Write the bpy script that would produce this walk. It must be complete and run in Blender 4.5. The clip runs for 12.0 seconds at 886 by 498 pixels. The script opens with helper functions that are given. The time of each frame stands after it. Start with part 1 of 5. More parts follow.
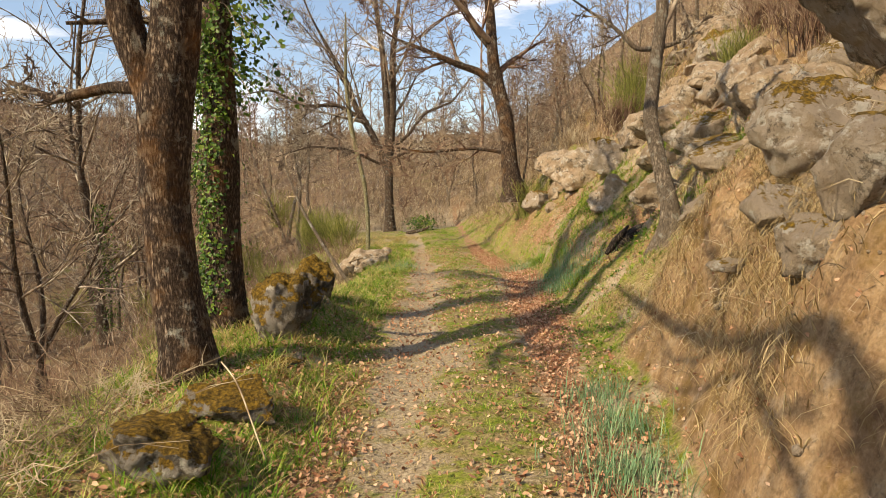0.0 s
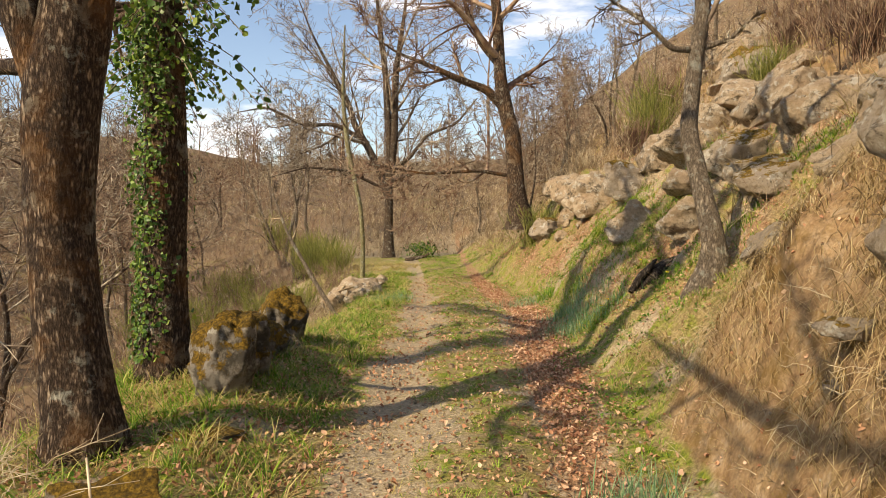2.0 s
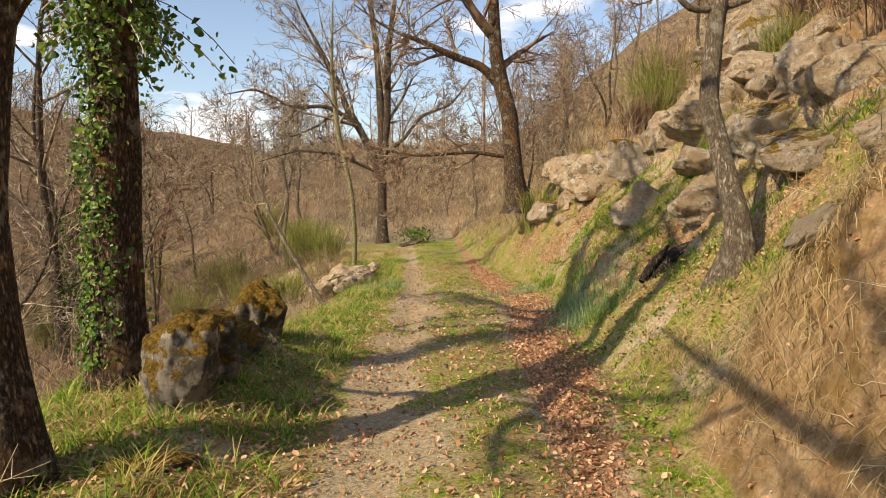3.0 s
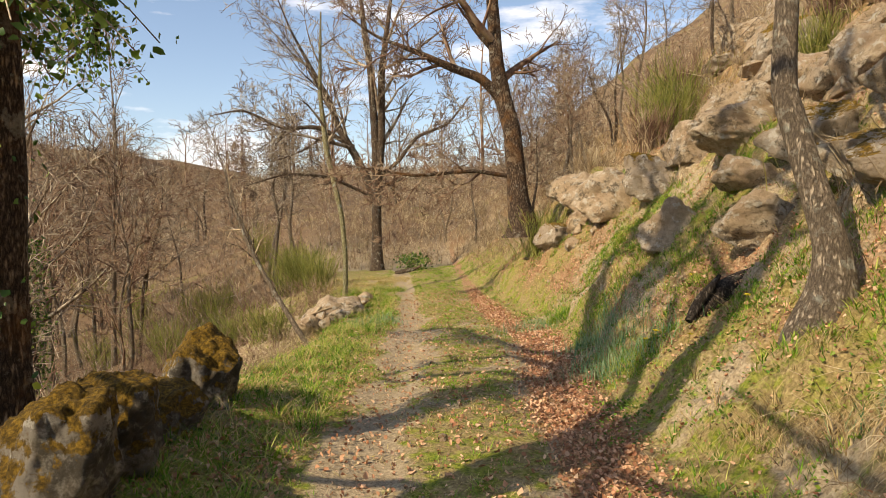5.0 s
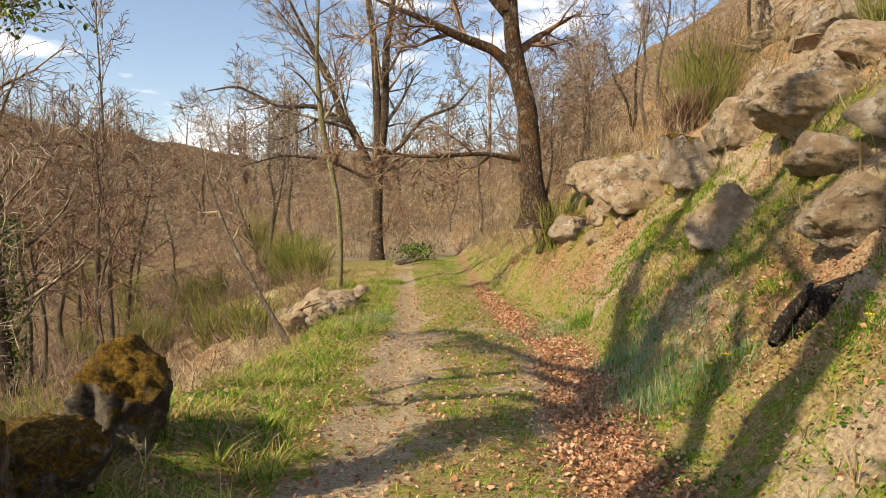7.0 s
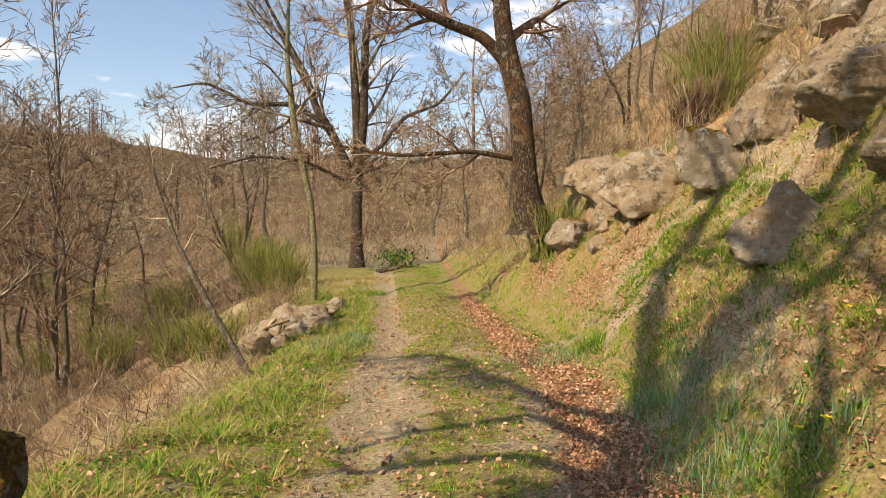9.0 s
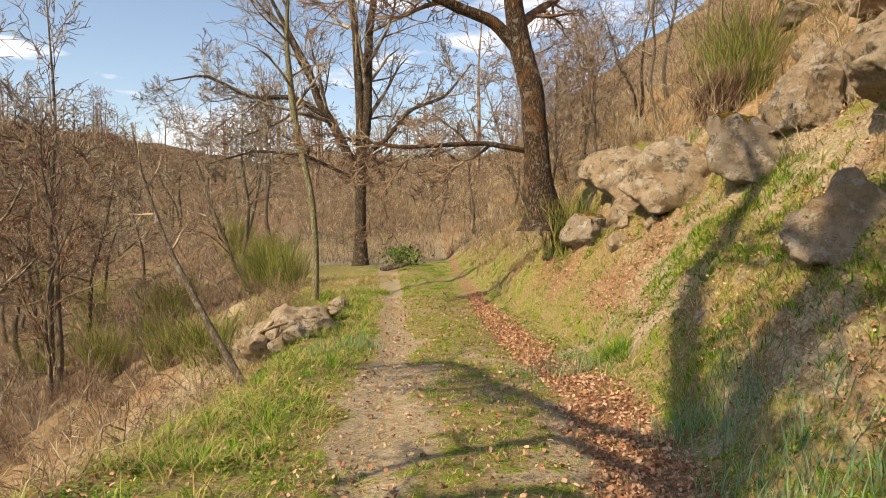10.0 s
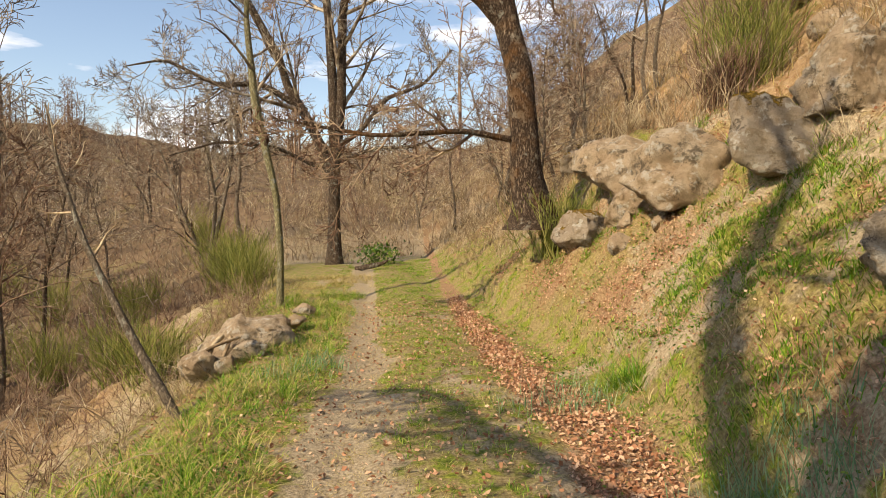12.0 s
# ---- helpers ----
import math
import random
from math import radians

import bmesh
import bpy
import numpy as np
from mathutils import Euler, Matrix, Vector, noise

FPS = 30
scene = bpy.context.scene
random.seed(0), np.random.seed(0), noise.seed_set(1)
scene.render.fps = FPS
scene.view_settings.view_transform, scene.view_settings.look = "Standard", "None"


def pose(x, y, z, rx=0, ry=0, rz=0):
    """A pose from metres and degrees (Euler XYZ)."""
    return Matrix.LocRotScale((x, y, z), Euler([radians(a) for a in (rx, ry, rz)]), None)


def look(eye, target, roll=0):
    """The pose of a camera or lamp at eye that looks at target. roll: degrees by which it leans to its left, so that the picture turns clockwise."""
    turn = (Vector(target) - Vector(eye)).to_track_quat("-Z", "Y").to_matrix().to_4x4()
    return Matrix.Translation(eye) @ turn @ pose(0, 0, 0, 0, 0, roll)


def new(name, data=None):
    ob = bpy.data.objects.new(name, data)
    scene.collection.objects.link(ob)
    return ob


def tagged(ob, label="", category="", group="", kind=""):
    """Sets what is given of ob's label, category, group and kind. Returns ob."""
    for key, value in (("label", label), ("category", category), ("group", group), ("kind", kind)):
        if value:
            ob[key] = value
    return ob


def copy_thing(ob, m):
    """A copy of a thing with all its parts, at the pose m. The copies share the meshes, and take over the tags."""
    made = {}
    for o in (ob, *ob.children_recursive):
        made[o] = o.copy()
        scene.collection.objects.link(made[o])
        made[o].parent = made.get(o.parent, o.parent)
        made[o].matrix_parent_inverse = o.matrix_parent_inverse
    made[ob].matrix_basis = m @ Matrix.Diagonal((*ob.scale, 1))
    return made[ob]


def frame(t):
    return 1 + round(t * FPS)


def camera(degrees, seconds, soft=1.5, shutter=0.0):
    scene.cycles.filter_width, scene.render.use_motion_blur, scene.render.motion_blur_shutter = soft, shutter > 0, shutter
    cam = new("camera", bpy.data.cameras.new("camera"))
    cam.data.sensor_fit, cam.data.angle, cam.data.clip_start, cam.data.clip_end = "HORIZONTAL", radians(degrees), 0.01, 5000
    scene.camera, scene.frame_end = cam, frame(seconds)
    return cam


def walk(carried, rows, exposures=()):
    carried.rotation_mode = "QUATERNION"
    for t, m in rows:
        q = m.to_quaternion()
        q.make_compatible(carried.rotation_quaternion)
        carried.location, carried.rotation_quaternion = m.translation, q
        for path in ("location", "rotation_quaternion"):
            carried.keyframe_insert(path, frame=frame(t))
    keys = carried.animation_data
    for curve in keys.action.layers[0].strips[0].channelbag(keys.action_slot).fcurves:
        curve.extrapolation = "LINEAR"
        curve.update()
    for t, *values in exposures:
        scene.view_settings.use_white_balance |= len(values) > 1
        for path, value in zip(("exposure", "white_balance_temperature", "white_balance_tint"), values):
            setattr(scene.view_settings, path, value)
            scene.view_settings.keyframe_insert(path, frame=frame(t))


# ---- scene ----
cam = camera(66.9, 12.0, soft=0.8)
METRES, EYE, TILT, LEAN, TURN = 7.9, 1.5, 0.0, -3.0, 0.0
ROWS = [
    (0.0, 0.0, 0.0, 0.0, -0.31, -4.59, 3.81),
    (0.5, 0.0021, 0.0407, -0.0002, -1.14, -4.69, 3.8),
    (1.0, 0.0064, 0.0864, -0.0032, -0.66, -2.98, 4.47),
    (1.5, 0.0096, 0.1256, -0.0011, -0.26, -4.12, 3.38),
    (2.0, 0.0131, 0.1706, -0.0036, 0.08, -2.34, 2.64),
    (2.5, 0.0157, 0.2133, -0.0034, 0.02, -3.05, 2.09),
    (3.0, 0.0188, 0.2579, -0.0037, -0.24, -3.71, 3.15),
    (3.5, 0.0214, 0.3006, -0.0063, 0.15, -2.58, 3.66),
    (5.5, 0.022, 0.4778, -0.0056, -0.71, -1.29, 3.46),
    (6.0, 0.0235, 0.523, -0.009, -0.97, -0.84, 2.94),
    (6.5, 0.0231, 0.5627, -0.0066, -0.43, -2.96, 2.71),
    (7.0, 0.0218, 0.6055, -0.0092, 0.01, -2.45, 2.36),
    (7.5, 0.0191, 0.6466, -0.0072, -0.87, -1.85, 2.2),
    (9.5, 0.0178, 0.8075, -0.0038, -1.48, -2.34, 2.67),
    (10.0, 0.0145, 0.8473, -0.0058, -1.06, -2.49, 2.76),
    (10.5, 0.0173, 0.8843, 0.0008, -2.03, -4.1, 3.48),
    (11.0, 0.0215, 0.9247, 0.0003, -2.96, -1.46, 3.99),
    (11.5, 0.0244, 0.9603, 0.0006, -2.34, -1.78, 2.38),
    (12.0, 0.0248, 0.9969, 0.0005, -2.68, -3.09, 2.8),
]
walk(cam, [(t, pose(0, 0, EYE, TILT, LEAN, TURN) @ pose(METRES * x, METRES * y, METRES * z, 90 + pitch, roll, yaw)) for t, x, y, z, yaw, pitch, roll in ROWS],
     exposures=[(0.0, 0.38, 7250, 14), (12.0, 0.38, 7250, 14)])

# ---- light ----
SUN_AZ, SUN_EL = 232.0, 38.0          # compass degrees from +y clockwise, elevation
world = bpy.data.worlds.new("world")
scene.world = world
world.use_nodes = True
wn, wl = world.node_tree.nodes, world.node_tree.links
wn.clear()
w_out = wn.new("ShaderNodeOutputWorld")
w_bg = wn.new("ShaderNodeBackground")
w_sky = wn.new("ShaderNodeTexSky")
w_sky.sky_type = "NISHITA"
w_sky.sun_disc = False
w_sky.sun_elevation = radians(SUN_EL)
w_sky.sun_rotation = radians(SUN_AZ)
w_sky.air_density, w_sky.dust_density, w_sky.ozone_density = 1.0, 0.8, 1.6
w_bg.inputs["Strength"].default_value = 0.15
w_geo = wn.new("ShaderNodeTexCoord")
w_map = wn.new("ShaderNodeMapping")
w_map.inputs["Scale"].default_value = (2.2, 2.2, 9.0)
w_map.inputs["Location"].default_value = (0.35, 0.0, 0.55)
w_noise = wn.new("ShaderNodeTexNoise")
w_noise.inputs["Scale"].default_value = 1.6
w_noise.inputs["Detail"].default_value = 7.0
w_noise.inputs["Roughness"].default_value = 0.55
w_ramp = wn.new("ShaderNodeValToRGB")
w_ramp.color_ramp.elements[0].position = 0.55
w_ramp.color_ramp.elements[1].position = 0.68
w_mix = wn.new("ShaderNodeMix")
w_mix.data_type = "RGBA"
w_mix.inputs["B"].default_value = (7.2, 7.3, 7.6, 1)
wl.new(w_geo.outputs["Generated"], w_map.inputs["Vector"])
wl.new(w_map.outputs["Vector"], w_noise.inputs["Vector"])
wl.new(w_noise.outputs["Fac"], w_ramp.inputs["Fac"])
wl.new(w_ramp.outputs["Color"], w_mix.inputs["Factor"])
wl.new(w_sky.outputs["Color"], w_mix.inputs["A"])
wl.new(w_mix.outputs["Result"], w_bg.inputs["Color"])
wl.new(w_bg.outputs["Background"], w_out.inputs["Surface"])

sun_data = bpy.data.lights.new("sun", "SUN")
sun_data.energy = 5.0
sun_data.angle = radians(0.6)
sun_data.color = (1.0, 0.87, 0.64)
sun = new("sun", sun_data)
SUN_DIR = Vector((math.sin(radians(SUN_AZ)) * math.cos(radians(SUN_EL)), math.cos(radians(SUN_AZ)) * math.cos(radians(SUN_EL)), math.sin(radians(SUN_EL))))
sun.matrix_world = look(SUN_DIR * 80, (0, 0, 0))


# ---- materials ----
class Mat:
    """A node material with a few shorthands."""

    def __init__(self, name, rough=0.85):
        self.m = bpy.data.materials.new(name)
        self.m.use_nodes = True
        self.n, self.l = self.m.node_tree.nodes, self.m.node_tree.links
        self.bsdf = self.n["Principled BSDF"]
        self.bsdf.inputs["Roughness"].default_value = rough
        self.bsdf.inputs["Specular IOR Level"].default_value = 0.25
        self.pos = self.n.new("ShaderNodeTexCoord").outputs["Object"]

    def noise(self, scale, detail=5.0, rough=0.6, stretch=None):
        t = self.n.new("ShaderNodeTexNoise")
        t.inputs["Scale"].default_value, t.inputs["Detail"].default_value, t.inputs["Roughness"].default_value = scale, detail, rough
        v = self.pos
        if stretch:
            mp = self.n.new("ShaderNodeMapping")
            mp.inputs["Scale"].default_value = stretch
            self.l.new(v, mp.inputs["Vector"])
            v = mp.outputs["Vector"]
        self.l.new(v, t.inputs["Vector"])
        return t.outputs["Fac"]

    def voronoi(self, scale, feature="F1", stretch=None):
        t = self.n.new("ShaderNodeTexVoronoi")
        t.feature = feature
        t.inputs["Scale"].default_value = scale
        v = self.pos
        if stretch:
            mp = self.n.new("ShaderNodeMapping")
            mp.inputs["Scale"].default_value = stretch
            self.l.new(v, mp.inputs["Vector"])
            v = mp.outputs["Vector"]
        self.l.new(v, t.inputs["Vector"])
        return t.outputs["Distance"]

    def ramp(self, fac, stops):
        r = self.n.new("ShaderNodeValToRGB")
        e = r.color_ramp.elements
        while len(e) < len(stops):
            e.new(0.5)
        for k, (p, c) in enumerate(stops):
            e[k].position = p
            e[k].color = (*c, 1) if isinstance(c, tuple) else (c, c, c, 1)
        self.l.new(fac, r.inputs["Fac"])
        return r.outputs["Color"]

    def mix(self, fac, a, b, blend="MIX"):
        m = self.n.new("ShaderNodeMix")
        m.data_type, m.blend_type = "RGBA", blend
        for key, v in (("Factor", fac), ("A", a), ("B", b)):
            if isinstance(v, tuple):
                m.inputs[key].default_value = (*v, 1)
            elif isinstance(v, float):
                m.inputs[key].default_value = v
            else:
                self.l.new(v, m.inputs[key])
        return m.outputs["Result"]

    def maths(self, op, a, b=None):
        m = self.n.new("ShaderNodeMath")
        m.operation = op
        for k, v in enumerate((a, b)):
            if v is None:
                continue
            if isinstance(v, (int, float)):
                m.inputs[k].default_value = v
            else:
                self.l.new(v, m.inputs[k])
        return m.outputs["Value"]

    def attr(self, name):
        a = self.n.new("ShaderNodeAttribute")
        a.attribute_name = name
        return a.outputs["Fac"]

    def up(self):
        g = self.n.new("ShaderNodeNewGeometry")
        s = self.n.new("ShaderNodeSeparateXYZ")
        self.l.new(g.outputs["Normal"], s.inputs["Vector"])
        return s.outputs["Z"]

    def island(self):
        return self.n.new("ShaderNodeNewGeometry").outputs["Random Per Island"]

    def rand(self):
        return self.n.new("ShaderNodeObjectInfo").outputs["Random"]

    def bump(self, height, strength, distance):
        b = self.n.new("ShaderNodeBump")
        b.inputs["Strength"].default_value, b.inputs["Distance"].default_value = strength, distance
        self.l.new(height, b.inputs["Height"])
        self.l.new(b.outputs["Normal"], self.bsdf.inputs["Normal"])

    def colour(self, c):
        if isinstance(c, tuple):
            self.bsdf.inputs["Base Color"].default_value = (*c, 1)
        else:
            self.l.new(c, self.bsdf.inputs["Base Color"])
        return self.m

    def leafy(self, c, amount=0.35):
        """Thin leaf: some of the light goes through."""
        tr = self.n.new("ShaderNodeBsdfTranslucent")
        mx = self.n.new("ShaderNodeMixShader")
        mx.inputs["Fac"].default_value = amount
        self.l.new(c, tr.inputs["Color"])
        self.colour(c)
        self.l.new(self.bsdf.outputs["BSDF"], mx.inputs[1])
        self.l.new(tr.outputs["BSDF"], mx.inputs[2])
        self.l.new(mx.outputs["Shader"], self.n["Material Output"].inputs["Surface"])
        return self.m


def ground_material():
    k = Mat("ground_earth", 0.95)
    fine, mid, wide = k.noise(38, 8, 0.7), k.noise(6, 6, 0.65), k.noise(0.9, 5, 0.6)
    soil = k.ramp(fine, [(0.28, (0.12, 0.088, 0.052)), (0.48, (0.31, 0.245, 0.155)), (0.68, (0.50, 0.42, 0.29))])
    litter = k.ramp(fine, [(0.3, (0.085, 0.045, 0.022)), (0.48, (0.25, 0.145, 0.075)), (0.68, (0.44, 0.30, 0.18))])
    straw = k.ramp(fine, [(0.3, (0.085, 0.06, 0.024)), (0.5, (0.25, 0.19, 0.082)), (0.7, (0.42, 0.34, 0.17))])
    moss = k.ramp(fine, [(0.3, (0.04, 0.06, 0.008)), (0.5, (0.165, 0.20, 0.02)), (0.7, (0.33, 0.34, 0.05))])
    turf = k.mix(k.ramp(mid, [(0.47, 0.0), (0.60, 1.0)]), straw, moss)
    bank = k.ramp(mid, [(0.3, (0.11, 0.066, 0.03)), (0.43, (0.25, 0.16, 0.075)), (0.55, (0.36, 0.255, 0.13)), (0.68, (0.46, 0.37, 0.25))])
    bank = k.mix(0.45, bank, litter)
    bank = k.mix(k.ramp(k.noise(15, 8, 0.75), [(0.52, 0.0), (0.64, 0.6)]), bank, (0.075, 0.047, 0.024))
    bank = k.mix(k.ramp(k.noise(2.6, 6, 0.7), [(0.52, 0.0), (0.62, 0.65)]), bank, (0.15, 0.088, 0.016))
    far = k.ramp(k.noise(0.35, 9, 0.75), [(0.3, (0.035, 0.024, 0.014)), (0.45, (0.105, 0.066, 0.038)), (0.56, (0.165, 0.11, 0.06)), (0.64, (0.15, 0.145, 0.04)), (0.75, (0.09, 0.10, 0.03))])
    far = k.mix(k.ramp(fine, [(0.35, 0.0), (0.65, 0.5)]), far, (0.2, 0.145, 0.09))
    c = k.mix(k.ramp(k.maths("ADD", k.attr("turf"), k.maths("MULTIPLY", k.maths("SUBTRACT", mid, 0.5), 1.2)), [(0.35, 0.0), (0.65, 1.0)]), soil, turf)
    c = k.mix(k.ramp(k.maths("ADD", k.attr("litter"), k.maths("MULTIPLY", k.maths("SUBTRACT", mid, 0.5), 1.0)), [(0.35, 0.0), (0.62, 1.0)]), c, litter)
    c = k.mix(k.ramp(k.maths("ADD", k.attr("bank"), k.maths("MULTIPLY", k.maths("SUBTRACT", wide, 0.5), 0.6)), [(0.35, 0.0), (0.65, 1.0)]), c, bank)
    c = k.mix(k.attr("far"), c, far)
    k.bump(k.maths("ADD", fine, k.maths("MULTIPLY", mid, 1.5)), 0.8, 0.028)
    return k.colour(c)


def granite_material(name, moss, lichen=0.45, grey=0.0):
    k = Mat(name, 0.9)
    grain, mid, wide = k.noise(75, 4, 0.8), k.noise(9, 8, 0.75), k.noise(2.4, 5, 0.6)
    c = k.ramp(wide, [(0.3, (0.31, 0.20, 0.11)), (0.46, (0.46, 0.34, 0.215)), (0.64, (0.53, 0.44, 0.325))])
    c = k.mix(grey, c, (0.27, 0.25, 0.215))
    c = k.mix(k.ramp(mid, [(0.48, 0.0), (0.56, 0.6)]), c, (0.24, 0.175, 0.10))
    c = k.mix(k.ramp(k.noise(3.6, 10, 0.82), [(0.53, 0.0), (0.585, 0.8)]), c, (0.07, 0.056, 0.038))
    c = k.mix(k.ramp(grain, [(0.34, 0.5), (0.45, 0.0)]), c, (0.16, 0.11, 0.065))
    c = k.mix(k.ramp(k.noise(6.5, 7, 0.7), [(0.55, 0.0), (0.60, lichen)]), c, (0.56, 0.53, 0.45))
    if moss > 0.5:
        c = k.mix(k.ramp(k.noise(4.5, 7, 0.7), [(0.43, 0.0), (0.55, 0.85)]), c, (0.05, 0.044, 0.034))
    if moss:
        sep = k.n.new("ShaderNodeSeparateXYZ")
        k.l.new(k.pos, sep.inputs["Vector"])
        m = k.maths("ADD", k.maths("ADD", k.up(), k.maths("MULTIPLY", sep.outputs["Z"], 0.9)), k.maths("MULTIPLY", k.maths("SUBTRACT", mid, 0.5), 2.6))
        green = k.ramp(k.noise(38, 6, 0.7), [(0.3, (0.025, 0.017, 0.003)), (0.48, (0.13, 0.078, 0.009)), (0.68, (0.38, 0.23, 0.026))])
        c = k.mix(k.ramp(m, [(1.0 - moss, 0.0), (min(0.99, 1.2 - moss), 1.0)]), c, green)
    k.bump(k.maths("ADD", k.maths("MULTIPLY", grain, 0.3), k.maths("MULTIPLY", k.noise(7, 10, 0.75), 3.0)), 1.0, 0.035)
    return k.colour(c)


def bark_material(name, dark, mid_c, light, lichen, moss=0.0, scale=1.0):
    k = Mat(name, 0.95)
    streak = k.noise(30 * scale, 9, 0.68, (1, 1, 0.3))
    ridges = k.maths("MULTIPLY", k.maths("ABSOLUTE", k.maths("SUBTRACT", streak, 0.5)), 3.2)
    plates = k.voronoi(42 * scale, "DISTANCE_TO_EDGE", (1, 1, 0.35))
    ridges = k.maths("ADD", k.maths("MULTIPLY", ridges, 0.8), k.maths("MULTIPLY", plates, 0.35))
    fine, wide = k.noise(45 * scale, 6, 0.7, (1, 1, 0.4)), k.noise(3.5, 5, 0.65)
    c = k.ramp(ridges, [(0.02, dark), (0.2, mid_c), (0.5, light)])
    c = k.mix(k.ramp(fine, [(0.35, 0.7), (0.6, 0.0)]), c, dark)
    c = k.mix(k.ramp(k.noise(7, 6, 0.7), [(0.55, 0.0), (0.66, lichen)]), c, (0.42, 0.43, 0.36))
    if moss:
        c = k.mix(k.ramp(wide, [(0.5, 0.0), (0.66, moss * 0.6)]), c, (0.17, 0.075, 0.018))
    k.bump(k.maths("ADD", k.ramp(ridges, [(0.0, 0.0), (0.3, 1.0)]), k.maths("MULTIPLY", fine, 0.5)), 0.9, 0.03)
    return k.colour(c)


def twig_material(name, a, b, c3):
    k = Mat(name, 0.9)
    return k.colour(k.ramp(k.noise(3.0, 4, 0.6), [(0.35, a), (0.48, b), (0.61, c3)]))


def blade_material(name, stops, through_amount=0.3, rough=0.6):
    k = Mat(name, rough)
    r = k.island()
    n = k.noise(1.3, 3, 0.5)
    v = k.maths("ADD", k.maths("MULTIPLY", r, 0.7), k.maths("MULTIPLY", n, 0.3))
    return k.leafy(k.ramp(v, stops), through_amount)


M_GROUND = ground_material()
M_ROCK = granite_material("granite", 0.0, 0.6, 0.15)
M_ROCK_DRY = granite_material("granite_lichen", 0.06, 0.65, 0.55)
M_ROCK_MOSS = granite_material("granite_mossy", 0.68, 0.75, 0.9)
M_OAK = bark_material("oak_bark", (0.03, 0.018, 0.011), (0.13, 0.086, 0.055), (0.36, 0.275, 0.195), 0.8, 1.35)
M_GREYBARK = bark_material("lichened_bark", (0.12, 0.092, 0.065), (0.27, 0.215, 0.155), (0.40, 0.335, 0.25), 0.85, 0.3)
M_BROWNBARK = bark_material("brown_bark", (0.04, 0.027, 0.018), (0.155, 0.112, 0.078), (0.31, 0.245, 0.185), 0.8, 0.3)
M_TWIG = twig_material("twig_bark", (0.065, 0.046, 0.034), (0.185, 0.14, 0.1), (0.46, 0.40, 0.30))
M_TWIG_RED = twig_material("twig_bark_reddish", (0.075, 0.042, 0.028), (0.19, 0.115, 0.075), (0.36, 0.27, 0.18))
M_TWIG_PALE = twig_material("dry_stem", (0.10, 0.07, 0.04), (0.27, 0.195, 0.115), (0.54, 0.45, 0.30))
M_GRASS = blade_material("green_grass", [(0.1, (0.045, 0.135, 0.008)), (0.4, (0.12, 0.27, 0.015)), (0.65, (0.29, 0.40, 0.04)), (0.9, (0.55, 0.50, 0.17))])
M_GRASS_DRY = blade_material("dry_grass", [(0.1, (0.28, 0.20, 0.07)), (0.45, (0.47, 0.37, 0.13)), (0.7, (0.58, 0.47, 0.22)), (0.95, (0.32, 0.34, 0.06))])
M_STRAW = blade_material("old_straw", [(0.1, (0.19, 0.125, 0.055)), (0.45, (0.38, 0.28, 0.13)), (0.75, (0.55, 0.44, 0.24)), (0.95, (0.3, 0.2, 0.08))])
M_GRASS_BLUE = blade_material("blue_green_blades", [(0.1, (0.09, 0.20, 0.085)), (0.5, (0.19, 0.32, 0.16)), (0.9, (0.36, 0.44, 0.24))])
M_HERB = blade_material("herb_leaf", [(0.1, (0.04, 0.11, 0.012)), (0.45, (0.1, 0.21, 0.02)), (0.75, (0.21, 0.30, 0.04)), (0.95, (0.34, 0.34, 0.09))], 0.25, 0.55)
M_LEAF_DEAD = blade_material("dead_oak_leaf", [(0.05, (0.15, 0.058, 0.03)), (0.3, (0.36, 0.17, 0.09)), (0.6, (0.53, 0.31, 0.185)), (0.92, (0.70, 0.50, 0.34))], 0.15, 0.7)
M_IVY = blade_material("ivy_leaf", [(0.1, (0.02, 0.05, 0.008)), (0.45, (0.06, 0.13, 0.02)), (0.75, (0.17, 0.26, 0.04)), (0.95, (0.34, 0.37, 0.07))], 0.2, 0.4)
M_BROOM = blade_material("broom_stem", [(0.1, (0.08, 0.1, 0.018)), (0.5, (0.2, 0.22, 0.045)), (0.9, (0.36, 0.33, 0.11))], 0.15)


# ---- building helpers ----
def array_mesh(name, verts, quads=None, tris=None, smooth=True):
    """A mesh from numpy arrays of corners and faces."""
    me = bpy.data.meshes.new(name)
    quads = np.zeros((0, 4), np.int32) if quads is None else np.asarray(quads, np.int32)
    tris = np.zeros((0, 3), np.int32) if tris is None else np.asarray(tris, np.int32)
    loops = np.concatenate([quads.ravel(), tris.ravel()])
    starts = np.concatenate([np.arange(len(quads)) * 4, len(quads) * 4 + np.arange(len(tris)) * 3]).astype(np.int32)
    me.vertices.add(len(verts))
    me.vertices.foreach_set("co", np.asarray(verts, np.float32).ravel())
    me.loops.add(len(loops))
    me.loops.foreach_set("vertex_index", loops.astype(np.int32))
    me.polygons.add(len(starts))
    me.polygons.foreach_set("loop_start", starts)
    me.update(calc_edges=True)
    me.polygons.foreach_set("use_smooth", np.full(len(starts), smooth))
    me.validate()
    return me


def mesh_object(name, me, material, parent=None, label=""):
    ob = new(name, me)
    me.materials.append(material)
    if parent:
        ob.parent = parent
    return tagged(ob, label)


def thing(name, place, label, category, group="", kind=""):
    ob = new(name)
    ob.location = place
    ob.empty_display_size = 0.2
    return tagged(ob, label, category, group, kind)


